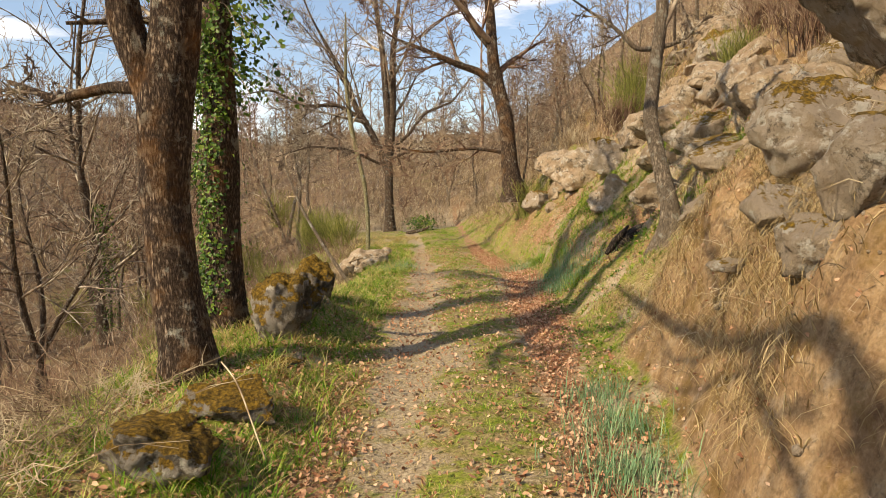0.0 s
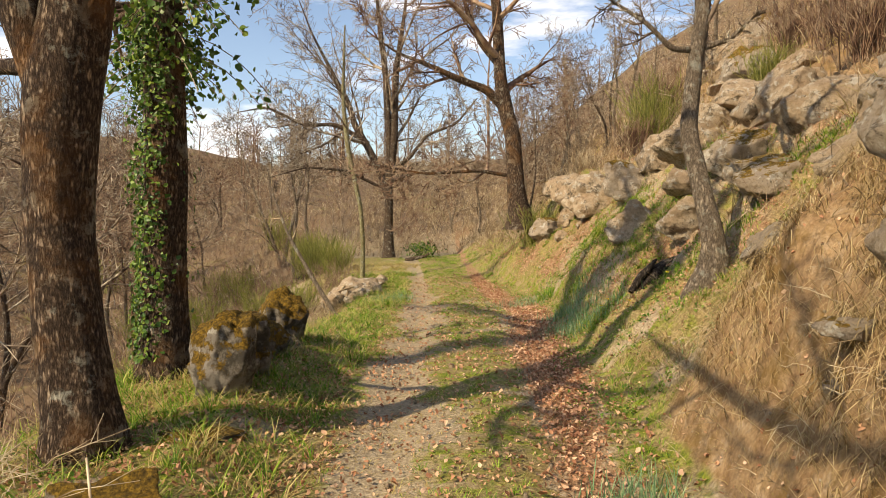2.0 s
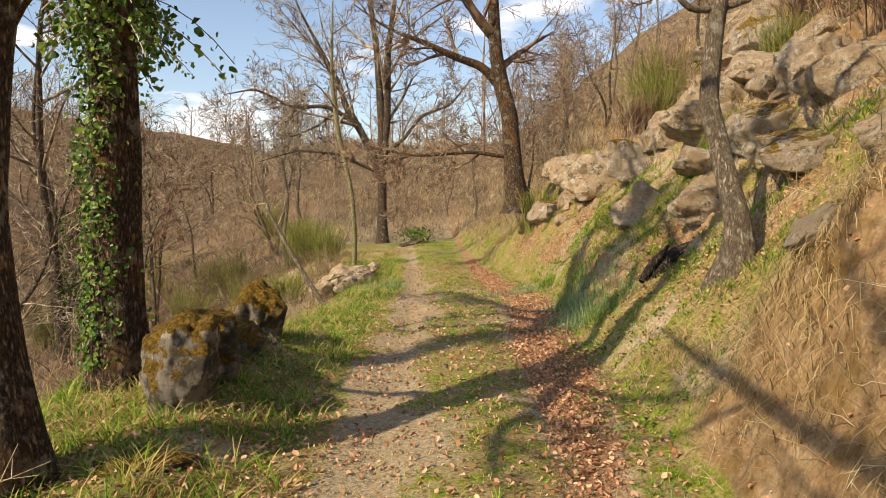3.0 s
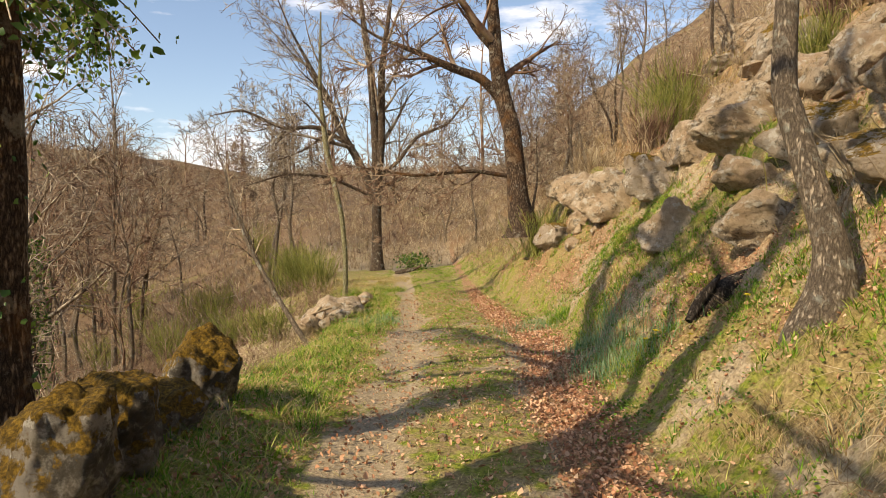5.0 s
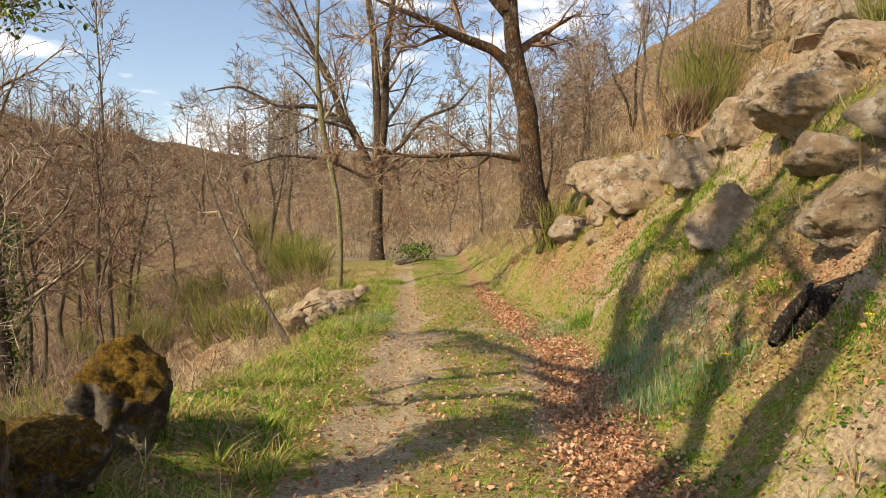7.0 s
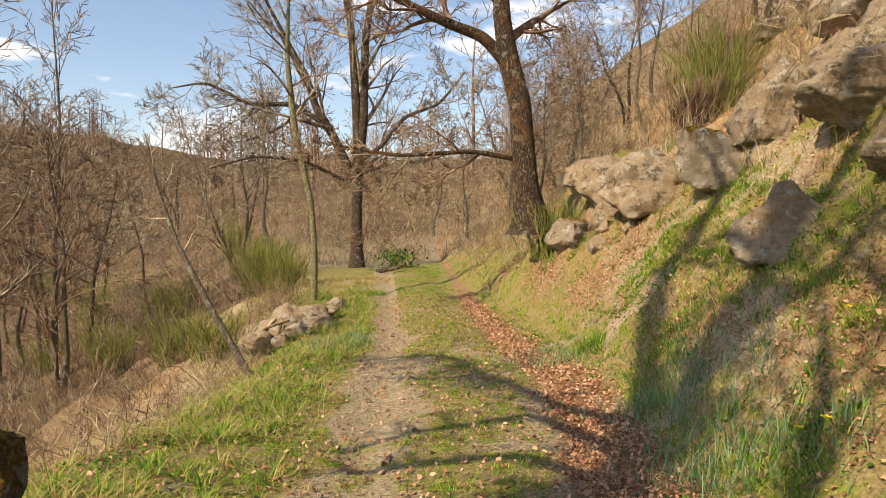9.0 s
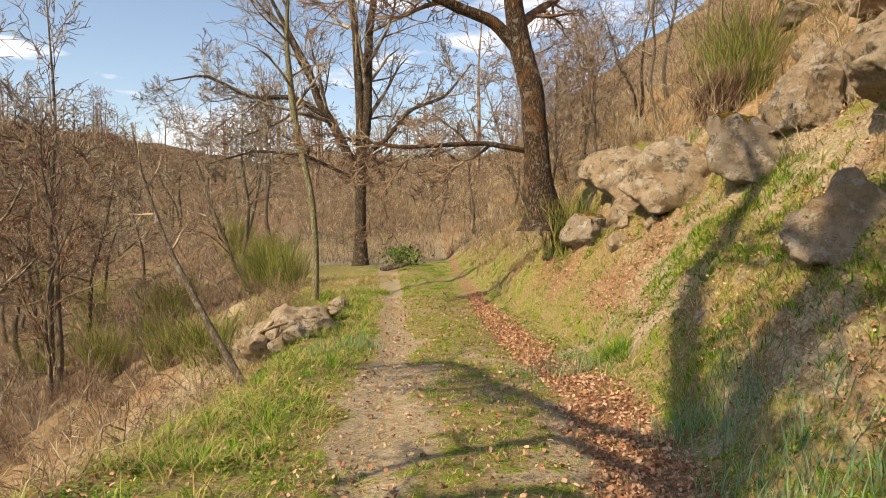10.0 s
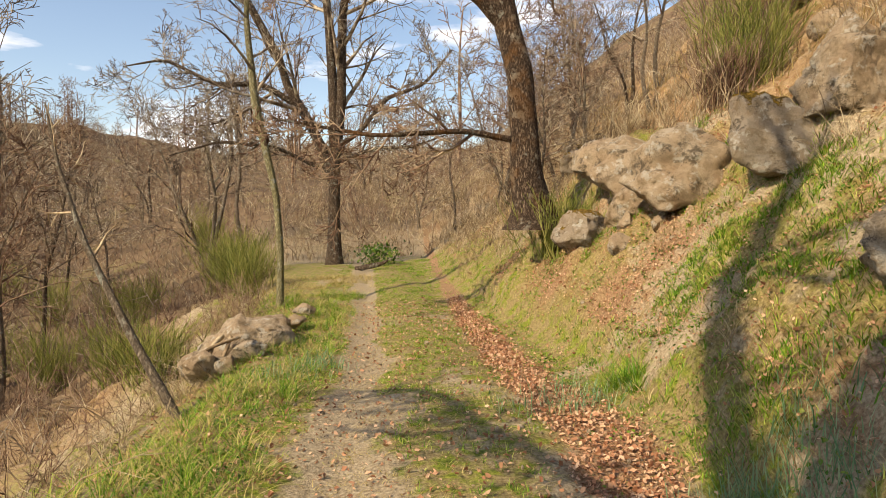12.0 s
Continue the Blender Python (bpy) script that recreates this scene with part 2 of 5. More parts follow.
def hash2(ix, iy, seed):
    v = np.sin(ix * 127.1 + iy * 311.7 + seed * 74.7) * 43758.5453
    return v - np.floor(v)


def vnoise(x, y, seed=0.0):
    """Smooth value noise between 0 and 1."""
    ix, iy = np.floor(x), np.floor(y)
    fx, fy = x - ix, y - iy
    fx, fy = fx * fx * (3 - 2 * fx), fy * fy * (3 - 2 * fy)
    a, b = hash2(ix, iy, seed), hash2(ix + 1, iy, seed)
    c, d = hash2(ix, iy + 1, seed), hash2(ix + 1, iy + 1, seed)
    return (a * (1 - fx) + b * fx) * (1 - fy) + (c * (1 - fx) + d * fx) * fy


def fbm(x, y, octaves=4, seed=0.0):
    s, amp, tot = 0.0, 1.0, 0.0
    for k in range(octaves):
        s = s + amp * vnoise(x * 2 ** k, y * 2 ** k, seed + k * 9.3)
        tot += amp
        amp *= 0.5
    return s / tot - 0.5


def smooth01(a, b, v):
    t = np.clip((v - a) / (b - a), 0, 1)
    return t * t * (3 - 2 * t)


# ---- the lie of the land ----
def left_edge(y):
    return np.interp(y, [-20, 5, 8, 10.5, 13, 16, 18, 22, 30, 45, 90], [-2.3, -2.5, -2.6, -2.0, -1.5, -1.55, -1.9, -2.7, -3.8, -8.0, -22])


def bank_foot(y):
    return np.interp(y, [-20, 0, 2.7, 3.5, 4.4, 5, 6, 9, 12, 14, 16, 18, 21, 25, 30, 40, 60, 100], [1.0, 1.0, 1.08, 1.28, 1.47, 1.5, 1.5, 1.6, 1.75, 1.8, 1.6, 1.3, 1.0, 0.8, 0.6, 0.4, 0.0, -2.0])


def rut_left(y):
    return np.interp(y, [-5, 5, 9, 15, 20, 26, 40], [-0.25, -0.3, -0.28, -0.25, -0.6, -1.0, -3.6])


def rut_right(y):
    return np.interp(y, [-5, 5, 9, 12, 15, 20, 26, 40], [0.8, 0.85, 1.1, 1.3, 1.1, 0.72, 0.3, -2.3])


def height(x, y):
    """Ground height over the whole country."""
    x, y = np.asarray(x, float), np.asarray(y, float)
    base = np.interp(y, [-30, 4, 8, 14, 19, 23.5, 27, 33], [-0.6, -0.05, 0.03, -0.07, -0.08, 0.12, 0.16, 0.0])
    base = base + np.interp(y, [33, 42, 60, 120], [0.0, 1.3, 4.0, 9.0]) * smooth01(12, -2, x)
    xl, xb = left_edge(y), bank_foot(y)
    # track with its two ruts and a grassy crown
    z = base + 0.045 * np.clip(x, -3, 2)
    z = z - 0.05 * np.exp(-((x - rut_left(y)) / 0.26) ** 2) - 0.05 * np.exp(-((x - rut_right(y)) / 0.26) ** 2)
    # low berm along the valley edge, only beside the old wall
    z = z + np.interp(y, [-10, 8.5, 11], [0.2, 0.22, 0.0]) * smooth01(-0.75, -1.5, x)
    # valley on the low side
    d = np.clip(xl - x, 0, None)
    floor_z = -5.0 + 0.02 * np.clip(y, 0, 100)
    fall = -np.where(d < 12, 0.62 * d - 0.0125 * d * d, 5.64) * np.interp(y, [-20, 9, 15, 30, 60], [1, 1, 0.85, 0.8, 0.6])
    rise = 0.205 * np.clip(d - 17, 0, 62) + 0.02 * np.clip(d - 80, 0, 300)
    z = z + fall + rise
    # bank and hillside on the high side
    u = np.clip(x - xb, 0, None)
    near = np.interp(u, [0, 0.1, 0.2, 0.32, 0.42, 0.6, 1.2, 2.5, 5, 60, 400], [0, 0.12, 0.36, 0.58, 0.92, 1.3, 1.95, 2.75, 4.5, 46, 190])
    midp = np.interp(u, [0, 0.6, 1.0, 1.5, 2.3, 2.7, 5, 60, 400], [0, 0.36, 0.68, 1.25, 2.05, 2.5, 4.3, 46, 190])
    farp = np.interp(u, [0, 0.2, 0.36, 0.55, 1.1, 1.6, 2.2, 2.9, 5, 60, 400], [0, 0.1, 0.4, 0.58, 1.15, 1.8, 2.5, 2.85, 4.5, 46, 190])
    w1, w2 = smooth01(5.2, 6.6, y), smooth01(9.5, 11, y)
    gentle = np.interp(u, [0, 2, 5, 60, 400], [0, 0.95, 3.7, 46, 190])
    w3 = smooth01(18.0, 22.5, y)
    z = z + ((near * (1 - w1) + midp * w1) * (1 - w2) + farp * w2) * (1 - w3) + gentle * w3
    z = z + 0.16 * np.abs(fbm(x * 9, y * 9, 3, 71)) * smooth01(0.05, 0.3, u) * smooth01(3.5, 2.2, u)
    z = z + (0.3 * fbm(x * 3.1, y * 3.1, 4, 61) + 0.22 * np.abs(fbm(x * 6, y * 6, 3, 66))) * smooth01(0.05, 0.5, u)
    # the valley head closes the view ahead
    z = z + 0.06 * np.clip(y - 62, 0, 130) * smooth01(40, -30, x)
    # unevenness, growing away from the track
    off = np.clip(np.maximum(xl - x, x - xb), 0, 40)
    z = z + 0.05 * fbm(x * 1.3, y * 1.3, 4, 3) + 0.03 * fbm(x * 6, y * 6, 3, 8)
    z = z + fbm(x * 0.9, y * 0.9, 5, 5) * np.clip(off * 0.6, 0, 0.95) + fbm(x * 0.07, y * 0.07, 4, 11) * np.clip(off - 6, 0, 34) * 0.28
    return z


def ground_at(x, y):
    return float(height(np.array([x]), np.array([y]))[0])


def spaced(segments):
    out = []
    for a, b, step in segments:
        out.append(np.arange(a, b - 1e-6, step))
    return np.concatenate(out)


def build_ground():
    gx = spaced([(-420, -120, 25), (-120, -40, 4), (-40, -12, 1.0), (-12, -4, 0.25), (-4, -2.4, 0.08), (-2.4, 1.0, 0.055), (1.0, 2.5, 0.032), (2.5, 4.2, 0.055), (4.2, 9, 0.16), (9, 30, 0.8), (30, 120, 5), (120, 421, 25)])
    gy = spaced([(-320, -60, 20), (-60, -8, 2.0), (-8, 0, 0.3), (0, 2, 0.12), (2, 13, 0.06), (13, 20, 0.1), (20, 32, 0.25), (32, 80, 1.0), (80, 200, 5), (200, 441, 20)])
    X, Y = np.meshgrid(gx, gy)
    Z = height(X, Y)
    V = np.stack([X.ravel(), Y.ravel(), Z.ravel()], 1)
    nx, ny = len(gx), len(gy)
    I = np.arange(nx * ny).reshape(ny, nx)
    Q = np.stack([I[:-1, :-1].ravel(), I[:-1, 1:].ravel(), I[1:, 1:].ravel(), I[1:, :-1].ravel()], 1)
    me = array_mesh("ground", V, Q)
    x, y = X.ravel(), Y.ravel()
    masks = zones(x, y)
    for key in ("turf", "litter", "bank", "far"):
        at = me.attributes.new(key, "FLOAT", "POINT")
        at.data.foreach_set("value", masks[key].astype(np.float32))
    ob = mesh_object("ground", me, M_GROUND)
    return tagged(ob, "rutted earth track between a grassy verge and a soil bank", "ground", "", "structure")


def zones(x, y):
    """Where turf, fallen leaves, bare bank soil and far country lie, 0 to 1."""
    xl, xb = left_edge(y), bank_foot(y)
    l, r = rut_left(y), rut_right(y)
    n = fbm(x * 1.7, y * 1.7, 4, 21)
    crown = np.exp(-np.abs((x - (l + r) / 2 - 0.03) / 0.5) ** 3)
    verge_l = smooth01(l - 0.15, l - 0.45, x) * smooth01(xl - 3.5, xl - 0.5, x)
    verge_r = smooth01(r + 0.2, r + 0.5, x) * (x < xb + 0.25)
    green_bank = smooth01(5.8, 7, y) * (x > xb) * smooth01(xb + 3.0, xb + 1.8, x) * 1.0
    far_strip = smooth01(11.5, 15, y) * smooth01(l + 0.08, l + 0.22, x) * smooth01(xb + 1.6, xb + 0.6, x) * 1.05
    turf = np.clip(np.maximum.reduce([crown * 0.72, verge_l * 0.85, verge_r * 0.7, green_bank * 0.62, far_strip * 0.9]) + n * 1.7, 0, 1)
    turf = turf * smooth01(34, 26, y)
    gutter = np.exp(-((x - np.interp(y, [0, 3, 5, 7, 9, 12, 14, 17, 24], [0.8, 0.85, 0.95, 1.1, 1.22, 1.5, 1.3, 1.1, 0.8])) / np.interp(y, [3, 6, 11, 15, 22], [0.28, 0.22, 0.33, 0.25, 0.12])) ** 2)
    litter = np.clip(gutter * np.interp(y, [5.6, 7.0], [0.5, 1.1]) + 0.45 * np.exp(-((x + 0.75) / 0.25) ** 2) * smooth01(7, 5, y) + 0.6 * fbm(x * 2.3, y * 2.3, 4, 27) + 0.2 * smooth01(12, 8, y) * (x > -0.9) * (x < xb), 0, 1)
    litter = np.maximum(litter, (0.42 + 0.9 * fbm(x * 1.1, y * 1.1, 3, 35)) * smooth01(xb, xb + 0.5, x) * smooth01(6, 8, y))
    bank = smooth01(xb - 0.02, xb + 0.14, x) * smooth01(6.6, 5.2, y)
    bank = np.maximum(bank, 0.8 * smooth01(xb + 2.0, xb + 3.4, x))
    bank = np.maximum(bank, 0.6 * smooth01(xl - 1.0, xl - 3.0, x))
    far = np.maximum(smooth01(9, 16, x), smooth01(-5, -9, x))
    far = np.maximum(far, smooth01(30, 45, y))
    return dict(turf=turf, litter=litter, bank=bank, far=far)


# ---- stems and branches ----
def tube_arrays(P, R, sides, cap=False):
    """P: m paths of n points, R: their radii. Corner and face arrays of tapered tubes."""
    m, n, _ = P.shape
    T = np.gradient(P, axis=1)
    T /= np.linalg.norm(T, axis=2, keepdims=True) + 1e-9
    ref = np.where(np.abs(T[:, :1, 2:3]) > 0.85, np.array([1.0, 0, 0]), np.array([0, 0, 1.0]))
    N = np.cross(T, np.broadcast_to(ref, T.shape))
    N /= np.linalg.norm(N, axis=2, keepdims=True) + 1e-9
    B = np.cross(T, N)
    a = np.arange(sides) * 2 * np.pi / sides
    ring = N[:, :, None, :] * np.cos(a)[None, None, :, None] + B[:, :, None, :] * np.sin(a)[None, None, :, None]
    V = (P[:, :, None, :] + ring * R[:, :, None, None]).reshape(-1, 3)
    idx = np.arange(m * n * sides).reshape(m, n, sides)
    nxt = np.roll(idx, -1, axis=2)
    Q = np.stack([idx[:, :-1].ravel(), nxt[:, :-1].ravel(), nxt[:, 1:].ravel(), idx[:, 1:].ravel()], 1)
    return V, Q


def joined(chunks):
    Vs, Qs, off = [], [], 0
    for V, Q in chunks:
        Vs.append(V)
        Qs.append(Q + off)
        off += len(V)
    return np.concatenate(Vs), np.concatenate(Qs)


def resample(pts, n):
    p = np.asarray(pts, float)
    s = np.concatenate([[0], np.cumsum(np.linalg.norm(np.diff(p, axis=0), axis=1))])
    t = np.linspace(0, s[-1], n)
    q = np.stack([np.interp(t, s, p[:, k]) for k in range(p.shape[1])], 1)
    for _ in range(2):
        q[1:-1] = 0.25 * q[:-2] + 0.5 * q[1:-1] + 0.25 * q[2:]
    return q


def sprout(rng, P, R, k, lo, ratio, n, angle=(28, 66), up=0.12, wiggle=0.13, rscale=0.62, rmin=0.004, taper=0.2, shorten=0.5):
    """k children on each of the paths P: crooked branches that leave the parent at an angle."""
    m, pn, _ = P.shape
    u = lo + (1 - lo) * (np.arange(k)[None, :] + rng.uniform(0, 1, (m, k))) / k
    u = np.clip(u, 0, 0.999)
    f = u * (pn - 1)
    i = f.astype(int)
    w = (f - i)[..., None]
    rows = np.arange(m)[:, None]
    S = P[rows, i] * (1 - w) + P[rows, i + 1] * w
    T = P[rows, i + 1] - P[rows, i]
    T /= np.linalg.norm(T, axis=2, keepdims=True) + 1e-9
    r0 = (R[rows, i] * (1 - w[..., 0]) + R[rows, i + 1] * w[..., 0]) * rscale * rng.uniform(0.7, 1.0, (m, k))
    length = np.linalg.norm(np.diff(P, axis=1), axis=2).sum(1)[:, None] * ratio * rng.uniform(0.6, 1.25, (m, k)) * (1 - shorten * u)
    v = rng.normal(size=(m, k, 3))
    v -= (v * T).sum(2, keepdims=True) * T
    v /= np.linalg.norm(v, axis=2, keepdims=True) + 1e-9
    a = np.radians(rng.uniform(angle[0], angle[1], (m, k)))[..., None]
    D = T * np.cos(a) + v * np.sin(a)
    pts = [S]
    step = (length / (n - 1))[..., None]
    for _ in range(n - 1):
        D = D + rng.normal(size=D.shape) * wiggle + np.array([0, 0, up])
        D /= np.linalg.norm(D, axis=2, keepdims=True) + 1e-9
        pts.append(pts[-1] + D * step)
    C = np.stack(pts, 2).reshape(m * k, n, 3)
    r0 = np.maximum(r0.reshape(-1, 1), rmin * 1.6)
    Rc = np.maximum(r0 * np.linspace(1, taper, n)[None, :], rmin)
    return C, Rc


def crown_arrays(rng, stems, plan, rmin):
    """Branches grown level by level from a list of (path, radii) stems. plan: (children, lowest, ratio, points, sides) a level."""
    chunks = []
    n0 = 10
    P = np.stack([resample(np.column_stack([p, r]), n0) for p, r in stems])
    P, R = P[..., :3], P[..., 3]
    for k, lo, ratio, n, sides, up in plan:
        P, R = sprout(rng, P, R, k, lo, ratio, n, up=up, rmin=rmin)
        chunks.append(tube_arrays(P, R, sides))
    return joined(chunks)


def trunk_arrays(path, radii, sides, rings, seed, rough=0.06, flare=0.35):
    """A trunk with a flared foot and ridged, uneven bark."""
    q = resample(np.column_stack([path, radii]), rings)
    P, R = q[None, :, :3], q[None, :, 3].copy()
    up = np.linspace(0, 1, rings) * np.linalg.norm(q[-1, :3] - q[0, :3])
    R[0] *= 1 + flare * np.exp(-up / 0.28)
    V, Q = tube_arrays(P, R, sides)
    V = V.reshape(rings, sides, 3)
    c = P[0][:, None, :]
    ang = np.arange(sides) * 2 * np.pi / sides
    A, U = np.meshgrid(ang, up)
    g = 0.55 * (vnoise(np.cos(A) * 2 + 5, np.sin(A) * 2 + U * 0.9, seed) - 0.5) + 0.45 * (vnoise(A * sides / 9.0, U * 4.5, seed + 3) - 0.5)
    g = g + 0.5 * np.exp(-U / 0.2) * np.sin(A * 5 + seed) * 0.4
    V = c + (V - c) * (1 + rough * 2 * g[..., None])
    return V.reshape(-1, 3), Q


def merge_small(name, chunks, material, parent, label=""):
    V, Q = joined(chunks)
    return mesh_object(name, array_mesh(name, V, Q), material, parent, label)


def tree(name, place, label, stems, plan, seed, bark, twig, group="", sides=18, rings=46, rmin=0.005, sink=0.25, limbs=(), rough=0.06, flare=0.35):
    """A bare tree: stems given as paths (x, y, z, radius) from the foot, then limbs and twigs grown on them."""
    rng = np.random.default_rng(seed)
    root = thing(name, place, label, "tree", group)
    paths = []
    for k, s in enumerate(stems):
        s = np.array(s, float)
        if k == 0:
            s = np.vstack([[s[0, 0], s[0, 1], s[0, 2] - sink, s[0, 3] * 1.1], s])
        V, Q = trunk_arrays(s[:, :3], s[:, 3], sides, rings, seed + k, rough, flare if k == 0 else 0.0)
        mesh_object("trunk", array_mesh("trunk", V, Q), bark, root)
        paths.append((s[len(s) // 3:, :3] if k == 0 else s[:, :3], s[len(s) // 3:, 3] if k == 0 else s[:, 3]))
    for s in limbs:
        s = np.array(s, float)
        V, Q = trunk_arrays(s[:, :3], s[:, 3], 9, 30, seed + 40, 0.08, 0.0)
        mesh_object("limb", array_mesh("limb", V, Q), bark, root)
        paths.append((s[:, :3], s[:, 3]))
    if plan:
        V, Q = crown_arrays(rng, paths, plan, rmin)
        mesh_object("crown", array_mesh("crown", V, Q), twig, root, "bare crooked twigs")
    return root


HERO = [(9, 0.2, 0.48, 9, 6, 0.05), (7, 0.12, 0.55, 7, 4, 0.03), (5, 0.12, 0.68, 6, 3, 0.02), (3, 0.2, 0.8, 5, 3, 0.03)]
MIDDLE = [(16, 0.1, 0.46, 6, 4, 0.0), (7, 0.12, 0.55, 4, 3, 0.02), (4, 0.15, 0.7, 3, 3, 0.02)]


# ---- stones ----
def rock_mesh(name, seed, size, detail=4, rough=0.16, cuts=14, boxy=0.0):
    rng = np.random.default_rng(seed)
    bm = bmesh.new()
    bmesh.ops.create_icosphere(bm, subdivisions=detail, radius=1.0)
    co = np.array([v.co[:] for v in bm.verts])
    co = co * (1 - boxy) + boxy * 0.88 * co / np.abs(co).max(axis=1, keepdims=True)
    for _ in range(cuts):
        nrm = rng.normal(size=3)
        nrm /= np.linalg.norm(nrm)
        d = rng.uniform(0.45, 0.8) + 0.45 * boxy
        over = np.clip(co @ nrm - d, 0, None)
        co -= over[:, None] * nrm * 0.97
    off = Vector(rng.uniform(-50, 50, 3))
    for k, v in enumerate(bm.verts):
        p = Vector(co[k])
        h = noise.fractal(p * 1.6 + off, 0.8, 2.1, 6) * rough + noise.ridged_multi_fractal(p * 2.3 + off, 0.7, 2.2, 4, 0.9, 2.0) * rough * 0.22 - noise.cell(p * 2.0 + off) * rough * 0.12
        q = p * (1 + h)
        v.co = (q.x * size[0], q.y * size[1], q.z * size[2])
    me = bpy.data.meshes.new(name)
    bm.to_mesh(me)
    bm.free()
    me.polygons.foreach_set("use_smooth", np.full(len(me.polygons), True))
    return me


def boulder(name, place, size, turn, seed, label, material, group="", detail=4, rough=0.16, cuts=14, tilt=0.0, boxy=0.0):
    me = rock_mesh(name, seed, size, detail, rough, cuts, boxy)
    ob = mesh_object(name, me, material)
    ob.matrix_world = pose(*place, tilt, 0, turn)
    return tagged(ob, label, "rock", group)


# ---- grass and leaves ----
def blades(rng, x, y, z, length, width, lean, droop=0.5, azimuth=None, fall=0.0):
    """Curved grass blades of three segments, as corner, quad and triangle arrays."""
    m = len(x)
    az = rng.uniform(0, 2 * np.pi, m) if azimuth is None else azimuth
    d = np.stack([np.cos(az), np.sin(az), np.zeros(m)], 1)
    s = np.stack([-np.sin(az), np.cos(az), np.zeros(m)], 1)
    base = np.stack([x, y, z], 1)
    rows = []
    for f, w in ((0.0, 1.0), (0.4, 0.85), (0.75, 0.55)):
        c = base + d * (length * lean * f + length * droop * f * f)[:, None] + np.array([0, 0, 1.0]) * (length * (f * (1 - 0.25 * droop * f)) - length * droop * lean * f * f * 0.6 - length * fall * f * f)[:, None]
        rows += [c - s * (width * w / 2)[:, None], c + s * (width * w / 2)[:, None]]
    tip = base + d * (length * lean + length * droop)[:, None] + np.array([0, 0, 1.0]) * (length * (1 - 0.25 * droop) - length * droop * lean * 0.6 - length * fall)[:, None]
    V = np.stack(rows + [tip], 1).reshape(-1, 3)
    o = np.arange(m)[:, None] * 7
    Q = np.concatenate([o + np.array([[0, 1, 3, 2]]), o + np.array([[2, 3, 5, 4]])])
    T = o + np.array([[4, 5, 6]])
    return V, Q, T


def stuff_blades(name, rng, x, y, length, width, lean, material, label, category, droop=0.5, azimuth=None, fall=0.0):
    V, Q, T = blades(rng, x, y, height(x, y) - 0.01, length, width, lean, droop, azimuth, fall)
    ob = mesh_object(name, array_mesh(name, V, Q, T), material)
    return tagged(ob, label, category, "", "stuff")


def tufts(name, rng, cx, cy, per, spread, length, width, material, label, droop=0.55):
    """Grass in tufts: blades that fan out from each centre."""
    n = len(cx) * per
    a, d = rng.uniform(0, 2 * np.pi, n), np.abs(rng.normal(size=n)) * spread
    size = np.repeat(rng.uniform(0.55, 1.25, len(cx)), per)
    x, y = np.repeat(cx, per) + np.cos(a) * d, np.repeat(cy, per) + np.sin(a) * d
    L = rng.uniform(length[0], length[1], n) * size
    return stuff_blades(name, rng, x, y, L, rng.uniform(width[0], width[1], n), 0.1 + 0.6 * d / spread * rng.uniform(0.4, 1, n) * 0.6, material, label, "grass", droop, a + rng.normal(size=n) * 0.5)


def leaf_arrays(rng, P, size, N=None, fold=0.35):
    """Small folded leaves lying about the normals N."""
    m = len(P)
    if N is None:
        N = np.array([0, 0, 1.0]) + rng.normal(size=(m, 3)) * 0.7
    N = N / np.linalg.norm(N, axis=1, keepdims=True)
    a = rng.normal(size=(m, 3))
    a -= (a * N).sum(1, keepdims=True) * N
    a /= np.linalg.norm(a, axis=1, keepdims=True)
    b = np.cross(N, a)
    s = size[:, None]
    f = (fold * rng.uniform(-0.3, 1.2, m))[:, None] * s
    mid0, mid1, tip = P - a * s * 0.8, P + a * s * 0.15 - N * f * 0.3, P + a * s * 0.9 + N * f * 0.5
    l0, r0 = P - a * s * 0.35 + b * s * 0.42 + N * f, P - a * s * 0.35 - b * s * 0.42 + N * f
    l1, r1 = P + a * s * 0.35 + b * s * 0.5 + N * f, P + a * s * 0.35 - b * s * 0.5 + N * f
    V = np.stack([mid0, mid1, tip, l0, l1, r0, r1], 1)
    V = (V + rng.normal(size=V.shape) * (0.16 * s)[:, None, :]).reshape(-1, 3)
    o = np.arange(m)[:, None] * 7
    Q = np.concatenate([o + np.array([[0, 1, 4, 3]]), o + np.array([[0, 5, 6, 1]])])
    T = np.concatenate([o + np.array([[1, 2, 4]]), o + np.array([[1, 6, 2]])])
    return V, Q, T


def pick(rng, n, x0, x1, y0, y1, weight):
    """Up to n random places in a rectangle, kept where weight(x, y) is high."""
    x, y = rng.uniform(x0, x1, n), rng.uniform(y0, y1, n)
    keep = rng.uniform(0, 1, n) < weight(x, y)
    return x[keep], y[keep]


build_ground()

# ---- trees beside the track ----
def on_ground(x, y, dz=0.0):
    return (x, y, ground_at(x, y) + dz)


